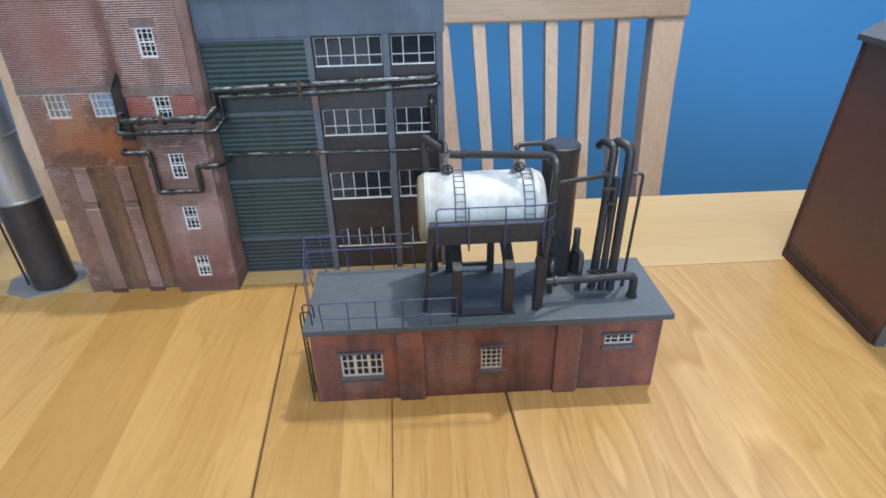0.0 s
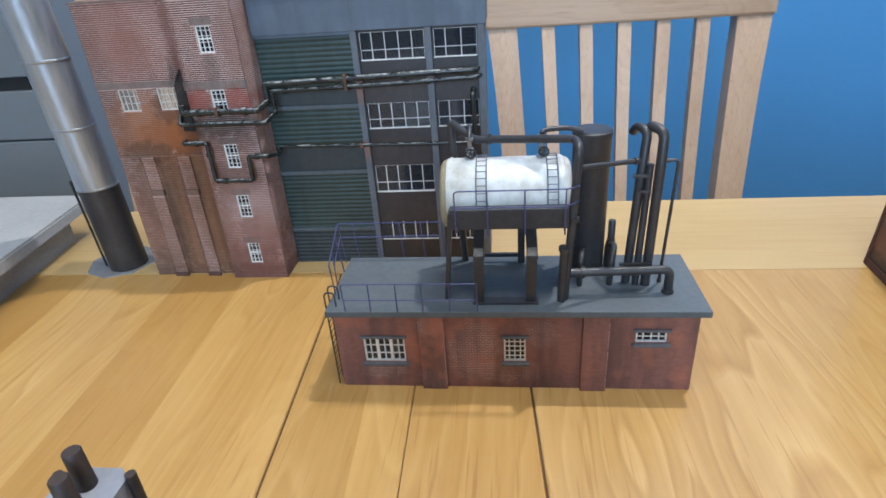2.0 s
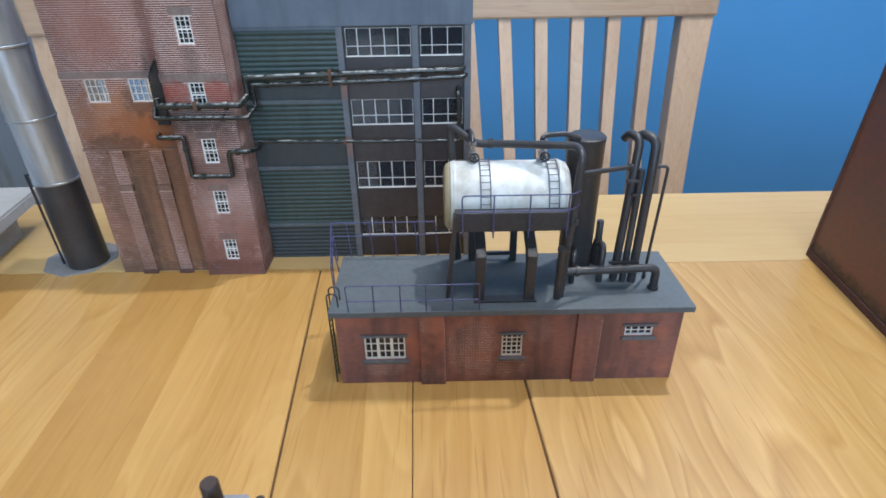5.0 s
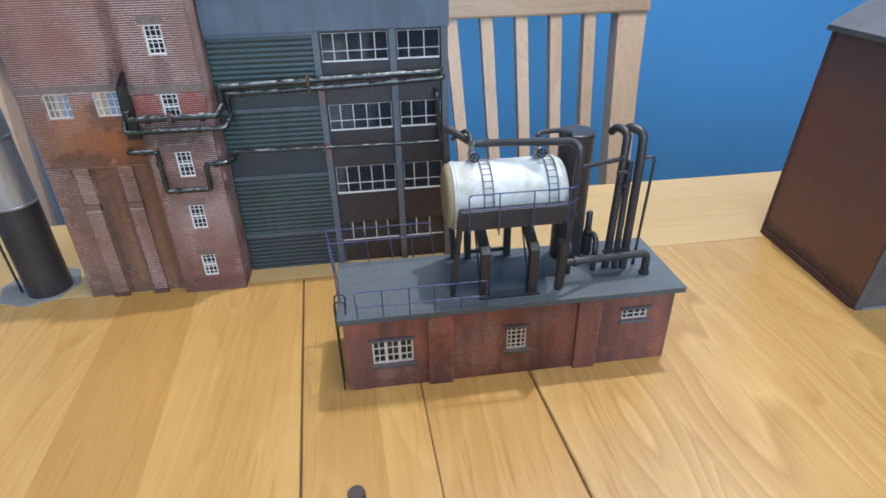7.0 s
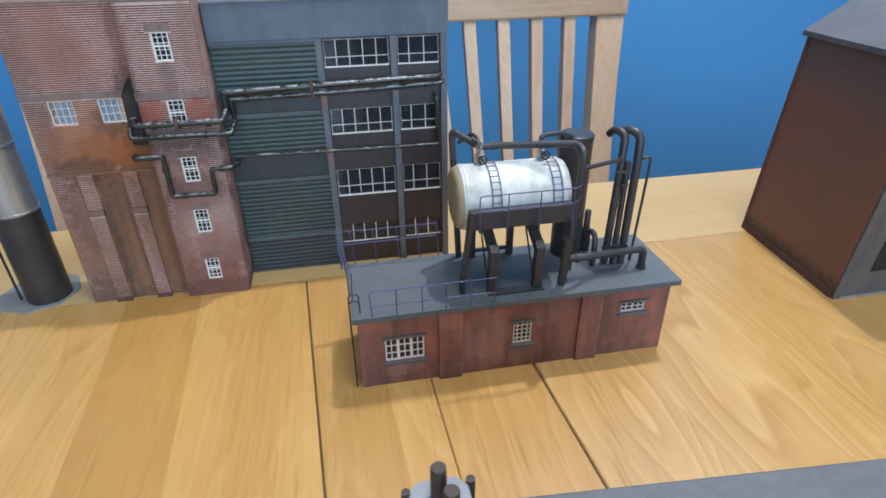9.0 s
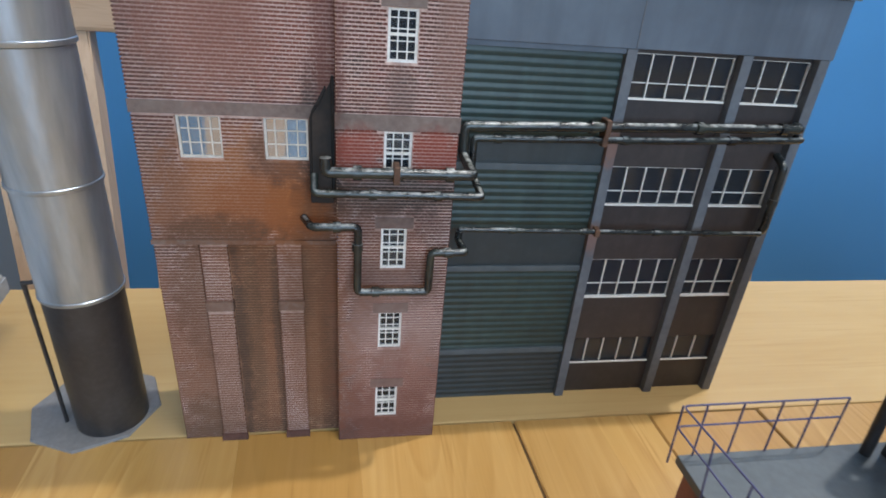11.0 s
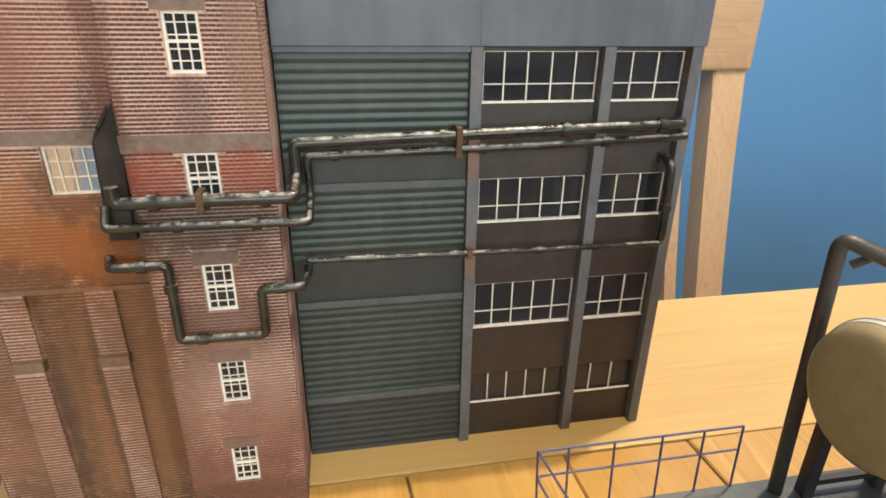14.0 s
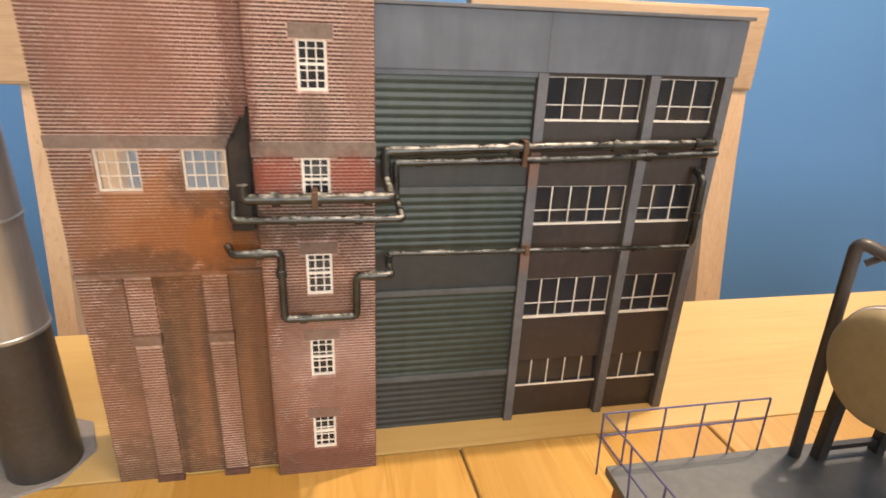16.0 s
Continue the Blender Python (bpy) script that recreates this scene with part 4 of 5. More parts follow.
# ------------------------------------------------------------------ pipes across mill and factory
def pipe_run(points, r, label, bend_r=0.003, joints=(), brackets=()):
    run = thing("pipe_run", points[0], label, "pipe", "pipes on the factory front")
    part("pipe", tube(bmesh.new(), bend(points, bend_r), r, 12), BLACK_PIPE, run, "", True)
    for j, way in joints:
        p = Vector(j)
        w = Vector(way) * 0.0016
        part("flange", tube(bmesh.new(), [p - w, p + w], r * 1.35, 12), BLACK_PIPE, run, "", True)
    for j in brackets:
        part("bracket", boxes((j[0] - 0.0012, j[0] + 0.0012, j[1] - r * 1.5, j[1] + r * 2.0, j[2] - r * 1.6, j[2] + r * 1.6), bevel=0.0003), RUST, run, "rusty pipe bracket")
    return run


PA, PT = 0.0180, -0.0050
pipe_run([(-0.0540, PT, 0.1500), (-0.0540, PT, 0.1441), (0.0036, PT, 0.1440), (0.0034, PA, 0.1450), (0.0030, PA, 0.1576), (0.1045, PA, 0.1602), (0.1615, PA, 0.1613), (0.1640, GY - 0.002, 0.1613)], 0.0022,
         "weathered black model pipe with pale worn highlights", 0.0022,
         [((-0.042, PT, 0.1441), (1, 0, 0)), ((-0.026, PT, 0.1441), (1, 0, 0)), ((-0.006, PT, 0.1440), (1, 0, 0)), ((0.060, PA, 0.1591), (1, 0, 0)), ((0.110, PA, 0.1603), (1, 0, 0)), ((0.152, PA, 0.1611), (1, 0, 0))], [(0.0660, PA, 0.1592), (-0.0270, PT, 0.1441)])
pipe_run([(-0.0585, PT + 0.004, 0.1420), (-0.0585, PT, 0.1355), (0.0080, PT, 0.1348), (0.0079, PA, 0.1370), (0.0076, PA, 0.1525), (0.0977, PA, 0.1539), (0.1640, PA, 0.1563), (0.1660, GY - 0.002, 0.1563)], 0.0016,
         "thinner weathered black model pipe below another", 0.0018,
         [((-0.036, PT, 0.1353), (1, 0, 0)), ((-0.010, PT, 0.1350), (1, 0, 0)), ((0.018, PA, 0.1527), (1, 0, 0)), ((0.076, PA, 0.1536), (1, 0, 0)), ((0.128, PA, 0.1550), (1, 0, 0))], [(0.0660, PA, 0.1534)])
pipe_run([(-0.0635, FLANK_Y - 0.001, 0.1205), (-0.0600, PT, 0.1210), (-0.0416, PT, 0.1210), (-0.0418, PT, 0.0904), (-0.0114, PT, 0.0902), (-0.0112, PT, 0.1094), (0.0035, PT, 0.1094), (0.0046, PA, 0.1040), (0.0050, PA, 0.1085)], 0.0017,
         "weathered black model pipe looping below a tower window", 0.0022,
         [((-0.034, PT, 0.0904), (1, 0, 0)), ((-0.050, PT, 0.1210), (1, 0, 0)), ((-0.0418, PT, 0.1120), (0, 0, 1)), ((-0.004, PT, 0.1094), (1, 0, 0))], [])
pipe_run([(0.0048, PA, 0.1060), (0.0050, PA, 0.1093), (0.1035, PA, 0.1080), (0.1600, PA, 0.1076)], 0.00125,
         "thin worn blue-black pipe along the factory front", 0.0016,
         [((0.030, PA, 0.1090), (1, 0, 0)), ((0.066, PA, 0.1085), (1, 0, 0)), ((0.103, PA, 0.1080), (1, 0, 0)), ((0.130, PA, 0.1078), (1, 0, 0))], [(0.0720, PA, 0.1083)])
pipe_run([(0.1618, PA + 0.002, 0.1080), (0.1610, PA, 0.1110), (0.1600, PA, 0.1430), (0.1602, GY - 0.001, 0.1465)], 0.0019, "short black vertical pipe at the factory corner", 0.0022,
         [((0.1605, PA, 0.1250), (0, 0, 1))], [])
duct = thing("black_duct", (-0.0555, 0.0005, 0.133), "soot-black wedge-topped duct in the corner beside the tower", "duct")


def wedge(outline, y0, y1):
    """A flat casing with a slanted head: outline in x and z, between two depths."""
    bm = bmesh.new()
    front = [bm.verts.new((x, y0 + 0.5 * max(0.0, z - 0.160), z)) for x, z in outline]
    back = [bm.verts.new((x, y1, z)) for x, z in outline]
    bm.faces.new(front)
    bm.faces.new(back[::-1])
    for n in range(len(outline)):
        k = (n + 1) % len(outline)
        bm.faces.new((front[n], back[n], back[k], front[k]))
    bmesh.ops.recalc_face_normals(bm, faces=bm.faces[:])
    bmesh.ops.bevel(bm, geom=bm.edges[:], offset=0.0012, segments=3, affect="EDGES")
    return bm


part("casing", wedge([(-0.0604, 0.1335), (-0.0508, 0.1335), (-0.0508, 0.1765), (-0.0526, 0.1775), (-0.0570, 0.1690), (-0.0600, 0.1640)], 0.0004, FLANK_Y - 0.0006), SOOT_AND_OPENING, duct, "", True)
part("foot", boxes((-0.0602, -0.0512, 0.0002, FLANK_Y - 0.0007, 0.1290, 0.1334), bevel=0.0008), SOOT_AND_OPENING, duct)

# ------------------------------------------------------------------ boiler house with roof plant
BX0, BX1, BY0, BY1, BZ = 0.0812, 0.2892, -0.1345, -0.0770, 0.0540
house = thing("model_boiler_house", (0.185, -0.106, 0), "long low red brick model boiler house with flat grey roof", "model building")
HOUSE_WIN = [(0.0972, 0.1222, 0.0188, 0.0362), (0.1812, 0.1940, 0.0196, 0.0366), (0.2556, 0.2728, 0.0340, 0.0415)]
part("front_wall", pierced(bmesh.new(), BX0, BX1, 0.0, BZ, BY0, BY0 + 0.0022, HOUSE_WIN), FB_BRICK, house)
part("side_wall", boxes((BX0, BX0 + 0.0022, BY0 + 0.0023, BY1 - 0.0023, 0.0, BZ)), FB_BRICK, house)
part("side_wall", boxes((BX1 - 0.0022, BX1, BY0 + 0.0023, BY1 - 0.0023, 0.0, BZ)), FB_BRICK, house)
part("back_wall", boxes((BX0, BX1, BY1 - 0.0022, BY1, 0.0, BZ)), FB_BRICK, house)
# added sheet, coloured as the dark behind the house windows
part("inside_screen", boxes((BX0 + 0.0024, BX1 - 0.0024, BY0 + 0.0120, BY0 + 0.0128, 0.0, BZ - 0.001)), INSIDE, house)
part("roof", boxes((0.0785, 0.2932, -0.1392, -0.0735, BZ + 0.0001, 0.0580), bevel=0.0004), ROOF_GREY, house, "grey felted flat roof slab")
for x0, x1 in ((0.1315, 0.1466), (0.2258, 0.2404)):
    pil = part("pilaster", boxes((x0, x1, BY0 - 0.0026, BY0 - 0.0001, 0.0, BZ), bevel=0.0003), FB_BRICK, house)
    for z0, z1 in ((0.003, 0.011), (0.0125, 0.029), (0.0315, 0.044), (0.0455, 0.0490)):
        part("chipped_edge", boxes((x1 - 0.00030, x1 + 0.00006, BY0 - 0.00266, BY0 - 0.0021, z0, z1)), WORN_EDGE, pil, "pale chipped corner")
for (x0, x1, z0, z1), cols, rows in zip(HOUSE_WIN, ((0.165, 0.5, 0.835), (0.25, 0.5, 0.75), (0.25, 0.5, 0.75)), ((0.33, 0.66), (0.22, 0.42, 0.62, 0.81), (0.5,))):
    w = window(house, x0, x1, z0, z1, BY0 + 0.0008, cols, rows, 0.0007, 0.0010, 0.0010, None, None, "white small-paned window")
    for k in ((0.333, 0.667) if x1 - x0 > 0.02 else ()):
        mx = x0 + (x1 - x0) * k
        part("mullion", boxes((mx - 0.0009, mx + 0.0009, BY0 + 0.0006, BY0 + 0.0017, z0 + 0.0010, z1 - 0.0010)), WHITE_BAR, w)
    part("sill", boxes((x0 - 0.0018, x1 + 0.0018, BY0 - 0.0020, BY0 + 0.0006, z0 - 0.0022, z0 - 0.0001), bevel=0.0002), SILL_GREY, w)
    part("lintel", boxes((x0 - 0.0018, x1 + 0.0018, BY0 - 0.0012, BY0 - 0.0001, z1 + 0.0001, z1 + 0.0020), bevel=0.0002), SILL_GREY, w)
RZ = 0.0580

# access ladder on the end wall, with hooped stringers
ladder = thing("roof_ladder", (0.0790, -0.1275, 0.0), "thin black ladder with hooped tops up the end wall", "ladder")
for ly in (-0.1330, -0.1255):
    part("stringer", tube(bmesh.new(), bend([(0.0776, ly, 0.0), (0.0776, ly, 0.0672), (0.0838, ly, 0.0672), (0.0838, ly, RZ)], 0.0031, 6), 0.0005, 8), MATT_BLACK, ladder, "", True)
for n in range(13):
    part("rung", tube(bmesh.new(), [(0.0776, -0.1330, 0.0060 + 0.0040 * n), (0.0776, -0.1255, 0.0060 + 0.0040 * n)], 0.0003, 6), MATT_BLACK, ladder)

# handrails
def handrail(runs, posts, label):
    """Wire rails: each run is a bent line of points; each post has a foot and a head."""
    rail = thing("handrail", posts[0][0], label, "railing", "roof handrails")
    for points in runs:
        part("rail_bar", tube(bmesh.new(), bend(points, 0.0022, 4), 0.00037, 8), RAIL_BLUE, rail, "", True)
    for foot, head in posts:
        part("post", tube(bmesh.new(), [foot, head], 0.00038, 8), RAIL_BLUE, rail, "", True)
    return rail


HF, HB, YB = 0.0180, 0.0840, -0.0746
front_posts = [(0.0905 + 0.01525 * k + rng.uniform(-0.0003, 0.0003), -0.1385) for k in range(1, 6)]
handrail([[(0.0908, -0.1385, RZ), (0.0900, -0.1385, RZ + HF), (0.1668, -0.1385, RZ + HF)], [(0.0903, -0.1385, RZ + 0.0075), (0.1668, -0.1385, RZ + 0.0075)]],
         [((x, y, RZ), (x, y, RZ + HF)) for x, y in front_posts], "thin blue-painted wire handrail along the roof edge")
side = [(0.0755, -0.0910), (0.0780, -0.1082), (0.0808, -0.1250)]
handrail([[(0.0808, -0.1250, 0.0812), (0.0730, YB, HB), (0.1416, YB, HB)], [(0.0778, -0.1070, 0.0712), (0.0732, YB, 0.0740), (0.1412, YB, 0.0745)]],
         [((x + 0.0018, YB + 0.0006, RZ - 0.0030), (x, YB, HB)) for x in (0.0730, 0.0828, 0.0977, 0.1137, 0.1280, 0.1416)]
         + [((0.0782, y - 0.0004, RZ - 0.0020), (x, y, HB - 0.0012)) for x, y in side[:2]] + [((0.0800, -0.1200, RZ), (0.0808, -0.1250, 0.0812))],
         "thin blue-painted wire handrail round the roof corner")


# tank stand
def plate(p, q, width, thick):
    """A flat bar from p to q, broad along x."""
    p, q = Vector(p), Vector(q)
    along = (q - p).normalized()
    side = Vector((1, 0, 0)) * (width / 2)
    out = along.cross(Vector((1, 0, 0))).normalized() * (thick / 2)
    bm = bmesh.new()
    ends = [[bm.verts.new(c + a * side + b * out) for a, b in ((-1, -1), (1, -1), (1, 1), (-1, 1))] for c in (p, q)]
    for k in range(4):
        bm.faces.new((ends[0][k], ends[0][(k + 1) % 4], ends[1][(k + 1) % 4], ends[1][k]))
    bm.faces.new(ends[0][::-1])
    bm.faces.new(ends[1])
    bmesh.ops.recalc_face_normals(bm, faces=bm.faces)
    return bm


stand = thing("tank_stand", (0.186, -0.104, RZ), "matt black steel tank stand with raking struts on the roof", "steel stand")
PZ = 0.1040
part("beam", boxes((0.1532, 0.2165, -0.1285, -0.1225, PZ, PZ + 0.0115), bevel=0.0003), MATT_BLACK, stand)
part("beam", boxes((0.1580, 0.2165, -0.0830, -0.0780, PZ, PZ + 0.0100), bevel=0.0003), MATT_BLACK, stand)
for x, y in ((0.1655, -0.0810), (0.1927, -0.0812)):
    part("leg", boxes((x - 0.0022, x + 0.0022, y - 0.0020, y + 0.0020, RZ, PZ - 0.0001), bevel=0.0003), MATT_BLACK, stand)
for x in (0.1680, 0.1974):
    bm = boxes((x - 0.0028, x + 0.0028, -0.1305, -0.1255, RZ, 0.0885), bevel=0.0003)
    for v in bm.verts:                      # feet stand in, tops are cut to a point
        if v.co.z > 0.08:
            v.co.z += 0.0035 * (v.co.y + 0.1305) / 0.005
        else:
            v.co.x -= 0.0006
    part("front_leg", bm, MATT_BLACK, stand)
    part("strut", plate((x + 0.0002, -0.1275, 0.0860), (x - 0.0002, -0.0868, PZ + 0.0030), 0.0060, 0.0040), MATT_BLACK, stand)
for x in (0.1680, 0.1985):
    part("rod", tube(bmesh.new(), [(x - 0.002, -0.1242, RZ + 0.002), (x, -0.0850, PZ - 0.002)], 0.0006, 6), MATT_BLACK, stand)
part("tie_bar", boxes((0.1678, 0.1904, -0.0822, -0.0800, RZ + 0.0040, RZ + 0.0062)), MATT_BLACK, stand)
part("sole_plate", boxes((0.1640, 0.2012, -0.1318, -0.1250, RZ + 0.0001, RZ + 0.0012), bevel=0.0002), MATT_BLACK, stand)
GY0 = -0.1340
for z, run in ((0.1285, [(0.1572, GY0, PZ + 0.001), (0.1568, GY0, 0.1285), (0.2150, GY0, 0.1285), (0.2215, -0.1270, 0.1275)]), (0.1192, [(0.1570, GY0, 0.1192), (0.2150, GY0, 0.1192), (0.2215, -0.1270, 0.1192)])):
    part("guard_rail", tube(bmesh.new(), bend(run, 0.0024, 4), 0.00040, 8), RAIL_BLUE, stand, "thin blue guard rail", True)
for x in (0.1739, 0.1933, 0.2140):
    part("guard_post", tube(bmesh.new(), [(x, GY0, PZ - 0.0010), (x, GY0, 0.1285)], 0.00040, 8), RAIL_BLUE, stand, "thin blue guard post", True)
for x in (0.1572, 0.1739, 0.1933, 0.2140):
    part("bracket", boxes((x - 0.0005, x + 0.0005, GY0, -0.1286, PZ + 0.0012, PZ + 0.0020)), MATT_BLACK, stand)
bm = boxes((0.1475, 0.1500, -0.1260, -0.1205, RZ, 0.1140), bevel=0.0002)
for v in bm.verts:
    k = (v.co.z - RZ) / 0.056
    v.co.x += 0.0050 * k
    v.co.y += -0.0030 * k
part("raking_leg", bm, MATT_BLACK, stand)

# storage tank
TX0, TX1, TYC, TZC, TR = 0.1472, 0.2192, -0.1020, 0.1145, 0.0203
tank = thing("storage_tank", (0.185, TYC, TZC - TR), "grubby white horizontal cylindrical model tank on a black stand", "tank")
bm = lathe(bmesh.new(), (0, TYC, TZC), [(TX0 + 0.0040, TR - 0.0004), (TX0 + 0.0050, TR), (TX1 - 0.0050, TR), (TX1 - 0.0040, TR - 0.0004)], 48, "x")
part("shell", bm, TANK_WHITE, tank, "", True)
bm = lathe(bmesh.new(), (0, TYC, TZC), [(TX0 + 0.0038, TR - 0.0006), (TX0 + 0.0016, TR - 0.0014), (TX0 + 0.0004, TR - 0.0034), (TX0, TR * 0.62), (TX0 - 0.0002, TR * 0.25)], 48, "x")
part("end_cap", bm, TANK_CREAM, tank, "plain cream domed tank end", True)
bm = lathe(bmesh.new(), (0, TYC, TZC), [(TX1 - 0.0038, TR - 0.0006), (TX1 - 0.0016, TR - 0.0014), (TX1 - 0.0004, TR - 0.0034), (TX1, TR * 0.62), (TX1 + 0.0002, TR * 0.25)], 48, "x")
part("end_cap", bm, TANK_WHITE, tank, "", True)
for x in (TX0 + 0.0062, TX1 - 0.0062):
    part("hoop", lathe(bmesh.new(), (0, TYC, TZC), [(x - 0.0007, TR), (x - 0.0005, TR + 0.0005), (x + 0.0005, TR + 0.0005), (x + 0.0007, TR)], 48, "x", False), TANK_WHITE, tank, "", True)


def curved_ladder(x, w=0.0055):
    arc = [(TYC - (TR + 0.0012) * math.sin(a), TZC + (TR + 0.0012) * math.cos(a)) for a in (radians(d) for d in range(-12, 128, 10))]
    grp = part("ladder", tube(bmesh.new(), [(x - w / 2, y, z) for y, z in arc], 0.00035, 6), LADDER_GREY, tank, "thin grey curved tank ladder", True)
    part("stringer", tube(bmesh.new(), [(x + w / 2, y, z) for y, z in arc], 0.00035, 6), LADDER_GREY, grp, "", True)
    for d in range(-8, 126, 11):
        a = radians(d)
        y, z = TYC - (TR + 0.0012) * math.sin(a), TZC + (TR + 0.0012) * math.cos(a)
        part("rung", tube(bmesh.new(), [(x - w / 2, y, z), (x + w / 2, y, z)], 0.00028, 6), LADDER_GREY, grp)


curved_ladder(0.1705)
curved_ladder(0.2085)
for x, top in ((0.1640, 0.0122), (0.2035, 0.0128)):
    z0 = TZC + TR - 0.0003
    v = part("valve", lathe(bmesh.new(), (x, TYC + 0.001, z0), [(0, 0.0030), (0.0012, 0.0030), (0.0014, 0.0016), (0.0030, 0.0014), (0.0036, 0.0022), (0.0066, 0.0022), (0.0070, 0.0013), (top - 0.0016, 0.0013), (top - 0.0014, 0.0022), (top, 0.0022)], 16), VALVE, tank, "small pale metal valve", True)
    wx, wy, wz = x + 0.0007, TYC - 0.0052, z0 + 0.0052
    wheel = part("handwheel", lathe(bmesh.new(), (wx, wy, wz), [(-0.0005, 0.0021), (-0.0005, 0.0029), (0.0005, 0.0029), (0.0005, 0.0021), (-0.0005, 0.0021)], 20, "y", False), HANDWHEEL, v, "black spoked handwheel")
    bm = tube(bmesh.new(), [(wx, wy - 0.0006, wz), (wx, TYC - 0.0008, wz)], 0.0006, 8)
    for k in range(5):
        a = 2 * math.pi * k / 5 + 0.3
        tube(bm, [(wx, wy, wz), (wx + 0.0023 * math.cos(a), wy, wz + 0.0023 * math.sin(a))], 0.00032, 6)
    part("spindle", bm, HANDWHEEL, v, "", True)

# roof pipework and flue
def roof_pipe(points, r, label, bend_r=0.004, mat=None, flanges=()):
    run = thing("roof_pipe", (*points[-1][:2], RZ), label, "pipe", "pipes on the boiler house roof")
    part("pipe", tube(bmesh.new(), bend(points, bend_r, 6), r, 14), mat or MATT_BLACK, run, "", True)
    for p, way in flanges:
        w = Vector(way)
        part("flange", tube(bmesh.new(), [Vector(p) - w * 0.0010, Vector(p) + w * 0.0010], r * 1.35, 14), mat or MATT_BLACK, run, "", True)
    return run


roof_pipe([(0.1566, -0.0786, RZ), (0.1518, -0.0786, 0.1500), (0.1665, -0.0940, 0.1432), (0.1760, -0.0962, 0.1440), (0.2195, -0.1165, 0.1490), (0.2205, -0.1262, 0.1470), (0.2160, -0.1255, RZ)], 0.0022, "black overhead feed pipe above the tank", 0.0042,
          None, [((0.1745, -0.0955, 0.1440), (0.92, -0.40, 0.04)), ((0.2192, -0.1261, 0.1080), (0, 0, 1))])
roof_pipe([(0.1640, -0.1010, TZC + TR + 0.0115), (0.1640, -0.0960, TZC + TR + 0.0152), (0.1632, -0.0850, TZC + TR + 0.0140), (0.1560, -0.0800, 0.1420)], 0.0013, "short black looped pipe over a tank valve", 0.0030)
roof_pipe([(0.2148, -0.1282, 0.0925), (0.2140, -0.1272, RZ)], 0.0024, "thick black pipe boot below the drop pipe", 0.003, None, [((0.2148, -0.1282, 0.0918), (0, 0, 1))])
roof_pipe([(0.2035, TYC + 0.001, TZC + TR + 0.0125), (0.2035, TYC + 0.003, 0.1478), (0.2060, TYC + 0.005, 0.1488), (0.2180, TYC + 0.007, 0.1488), (0.2262, -0.0945, 0.1460)], 0.0015, "short black vent pipe from the tank to the flue", 0.003)
FLX, FLY = 0.2322, -0.0872
flue = thing("flue_stack", (FLX, FLY, RZ), "thick matt black cylindrical model flue stack", "chimney")
part("shaft", lathe(bmesh.new(), (FLX, FLY, RZ), [(0, 0.0104), (0.0835, 0.0107), (0.0840, 0.0110), (0.0866, 0.0110), (0.0870, 0.0105)], 40), MATT_BLACK, flue, "", True)
part("lid", lathe(bmesh.new(), (FLX, FLY, RZ + 0.0871), [(0, 0.0104), (0.0004, 0.0100)], 40), MATT_BLACK, flue)
roof_pipe([(0.2185, -0.1215, 0.0728), (0.2742, -0.1190, 0.0730), (0.2742, -0.1190, RZ)], 0.0025, "black low-level roof pipe with a downturned end", 0.0048, None, [((0.2742, -0.1190, RZ + 0.0012), (0, 0, 1)), ((0.2260, -0.1212, 0.0728), (1, 0, 0))])
roof_pipe([(0.2205, -0.1256, 0.1365), (0.2535, -0.1095, 0.1338)], 0.0014, "black horizontal link pipe at mid height", 0.003, None, [((0.2520, -0.1102, 0.1339), (0.9, 0.44, 0))])
roof_pipe([(0.2540, -0.0880, 0.1432), (0.2552, -0.0925, 0.1478), (0.2590, -0.1000, 0.1465), (0.2568, -0.1035, 0.1250), (0.2530, -0.1070, RZ)], 0.0025, "tall black vertical riser pipe with a bent head", 0.0048)
roof_pipe([(0.2600, -0.0930, 0.1440), (0.2610, -0.0975, 0.1492), (0.2665, -0.1050, 0.1475), (0.2655, -0.1078, 0.1300), (0.2635, -0.1100, RZ)], 0.0027, "tall black vertical riser pipe with a bent head", 0.0050)
roof_pipe([(0.2610, -0.1045, 0.1300), (0.2580, -0.1095, RZ)], 0.0020, "slim black vertical riser pipe", 0.003)
roof_pipe([(0.2650, -0.1070, 0.1322), (0.2745, -0.1078, 0.1332), (0.2740, -0.1080, 0.1200), (0.2722, -0.1070, RZ)], 0.0009, "thin black drain pipe hooked from a riser", 0.0030, None, [((0.2690, -0.1073, 0.1326), (1, 0, 0)), ((0.2722, -0.1070, RZ + 0.001), (0, 0, 1))])
stub = thing("roof_vent", (0.2468, -0.0870, RZ), "short black bottle-shaped roof vent", "vent")
part("body", lathe(bmesh.new(), (0.2468, -0.0870, RZ), [(0, 0.0036), (0.0130, 0.0036), (0.0175, 0.0025), (0.0190, 0.0022), (0.0306, 0.0022), (0.0310, 0.0019)], 20), MATT_BLACK, stub, "", True)
roof_pipe([(0.2465, -0.0905, 0.0745), (0.2468, -0.0980, 0.0780), (0.2450, -0.1060, 0.0770), (0.2434, -0.1096, 0.0700), (0.2432, -0.1096, RZ)], 0.0019, "curved black elbow pipe beside a vent", 0.004)
roof_pipe([(0.2290, -0.0955, 0.0700), (0.2285, -0.1010, 0.0770), (0.2262, -0.1105, 0.0755), (0.2260, -0.1110, RZ)], 0.0016, "curved black elbow pipe at the flue foot", 0.004)
clamp = thing("pipe_clamp", (0.2590, -0.1105, RZ), "small black clamp plates tying the risers", "clamp")
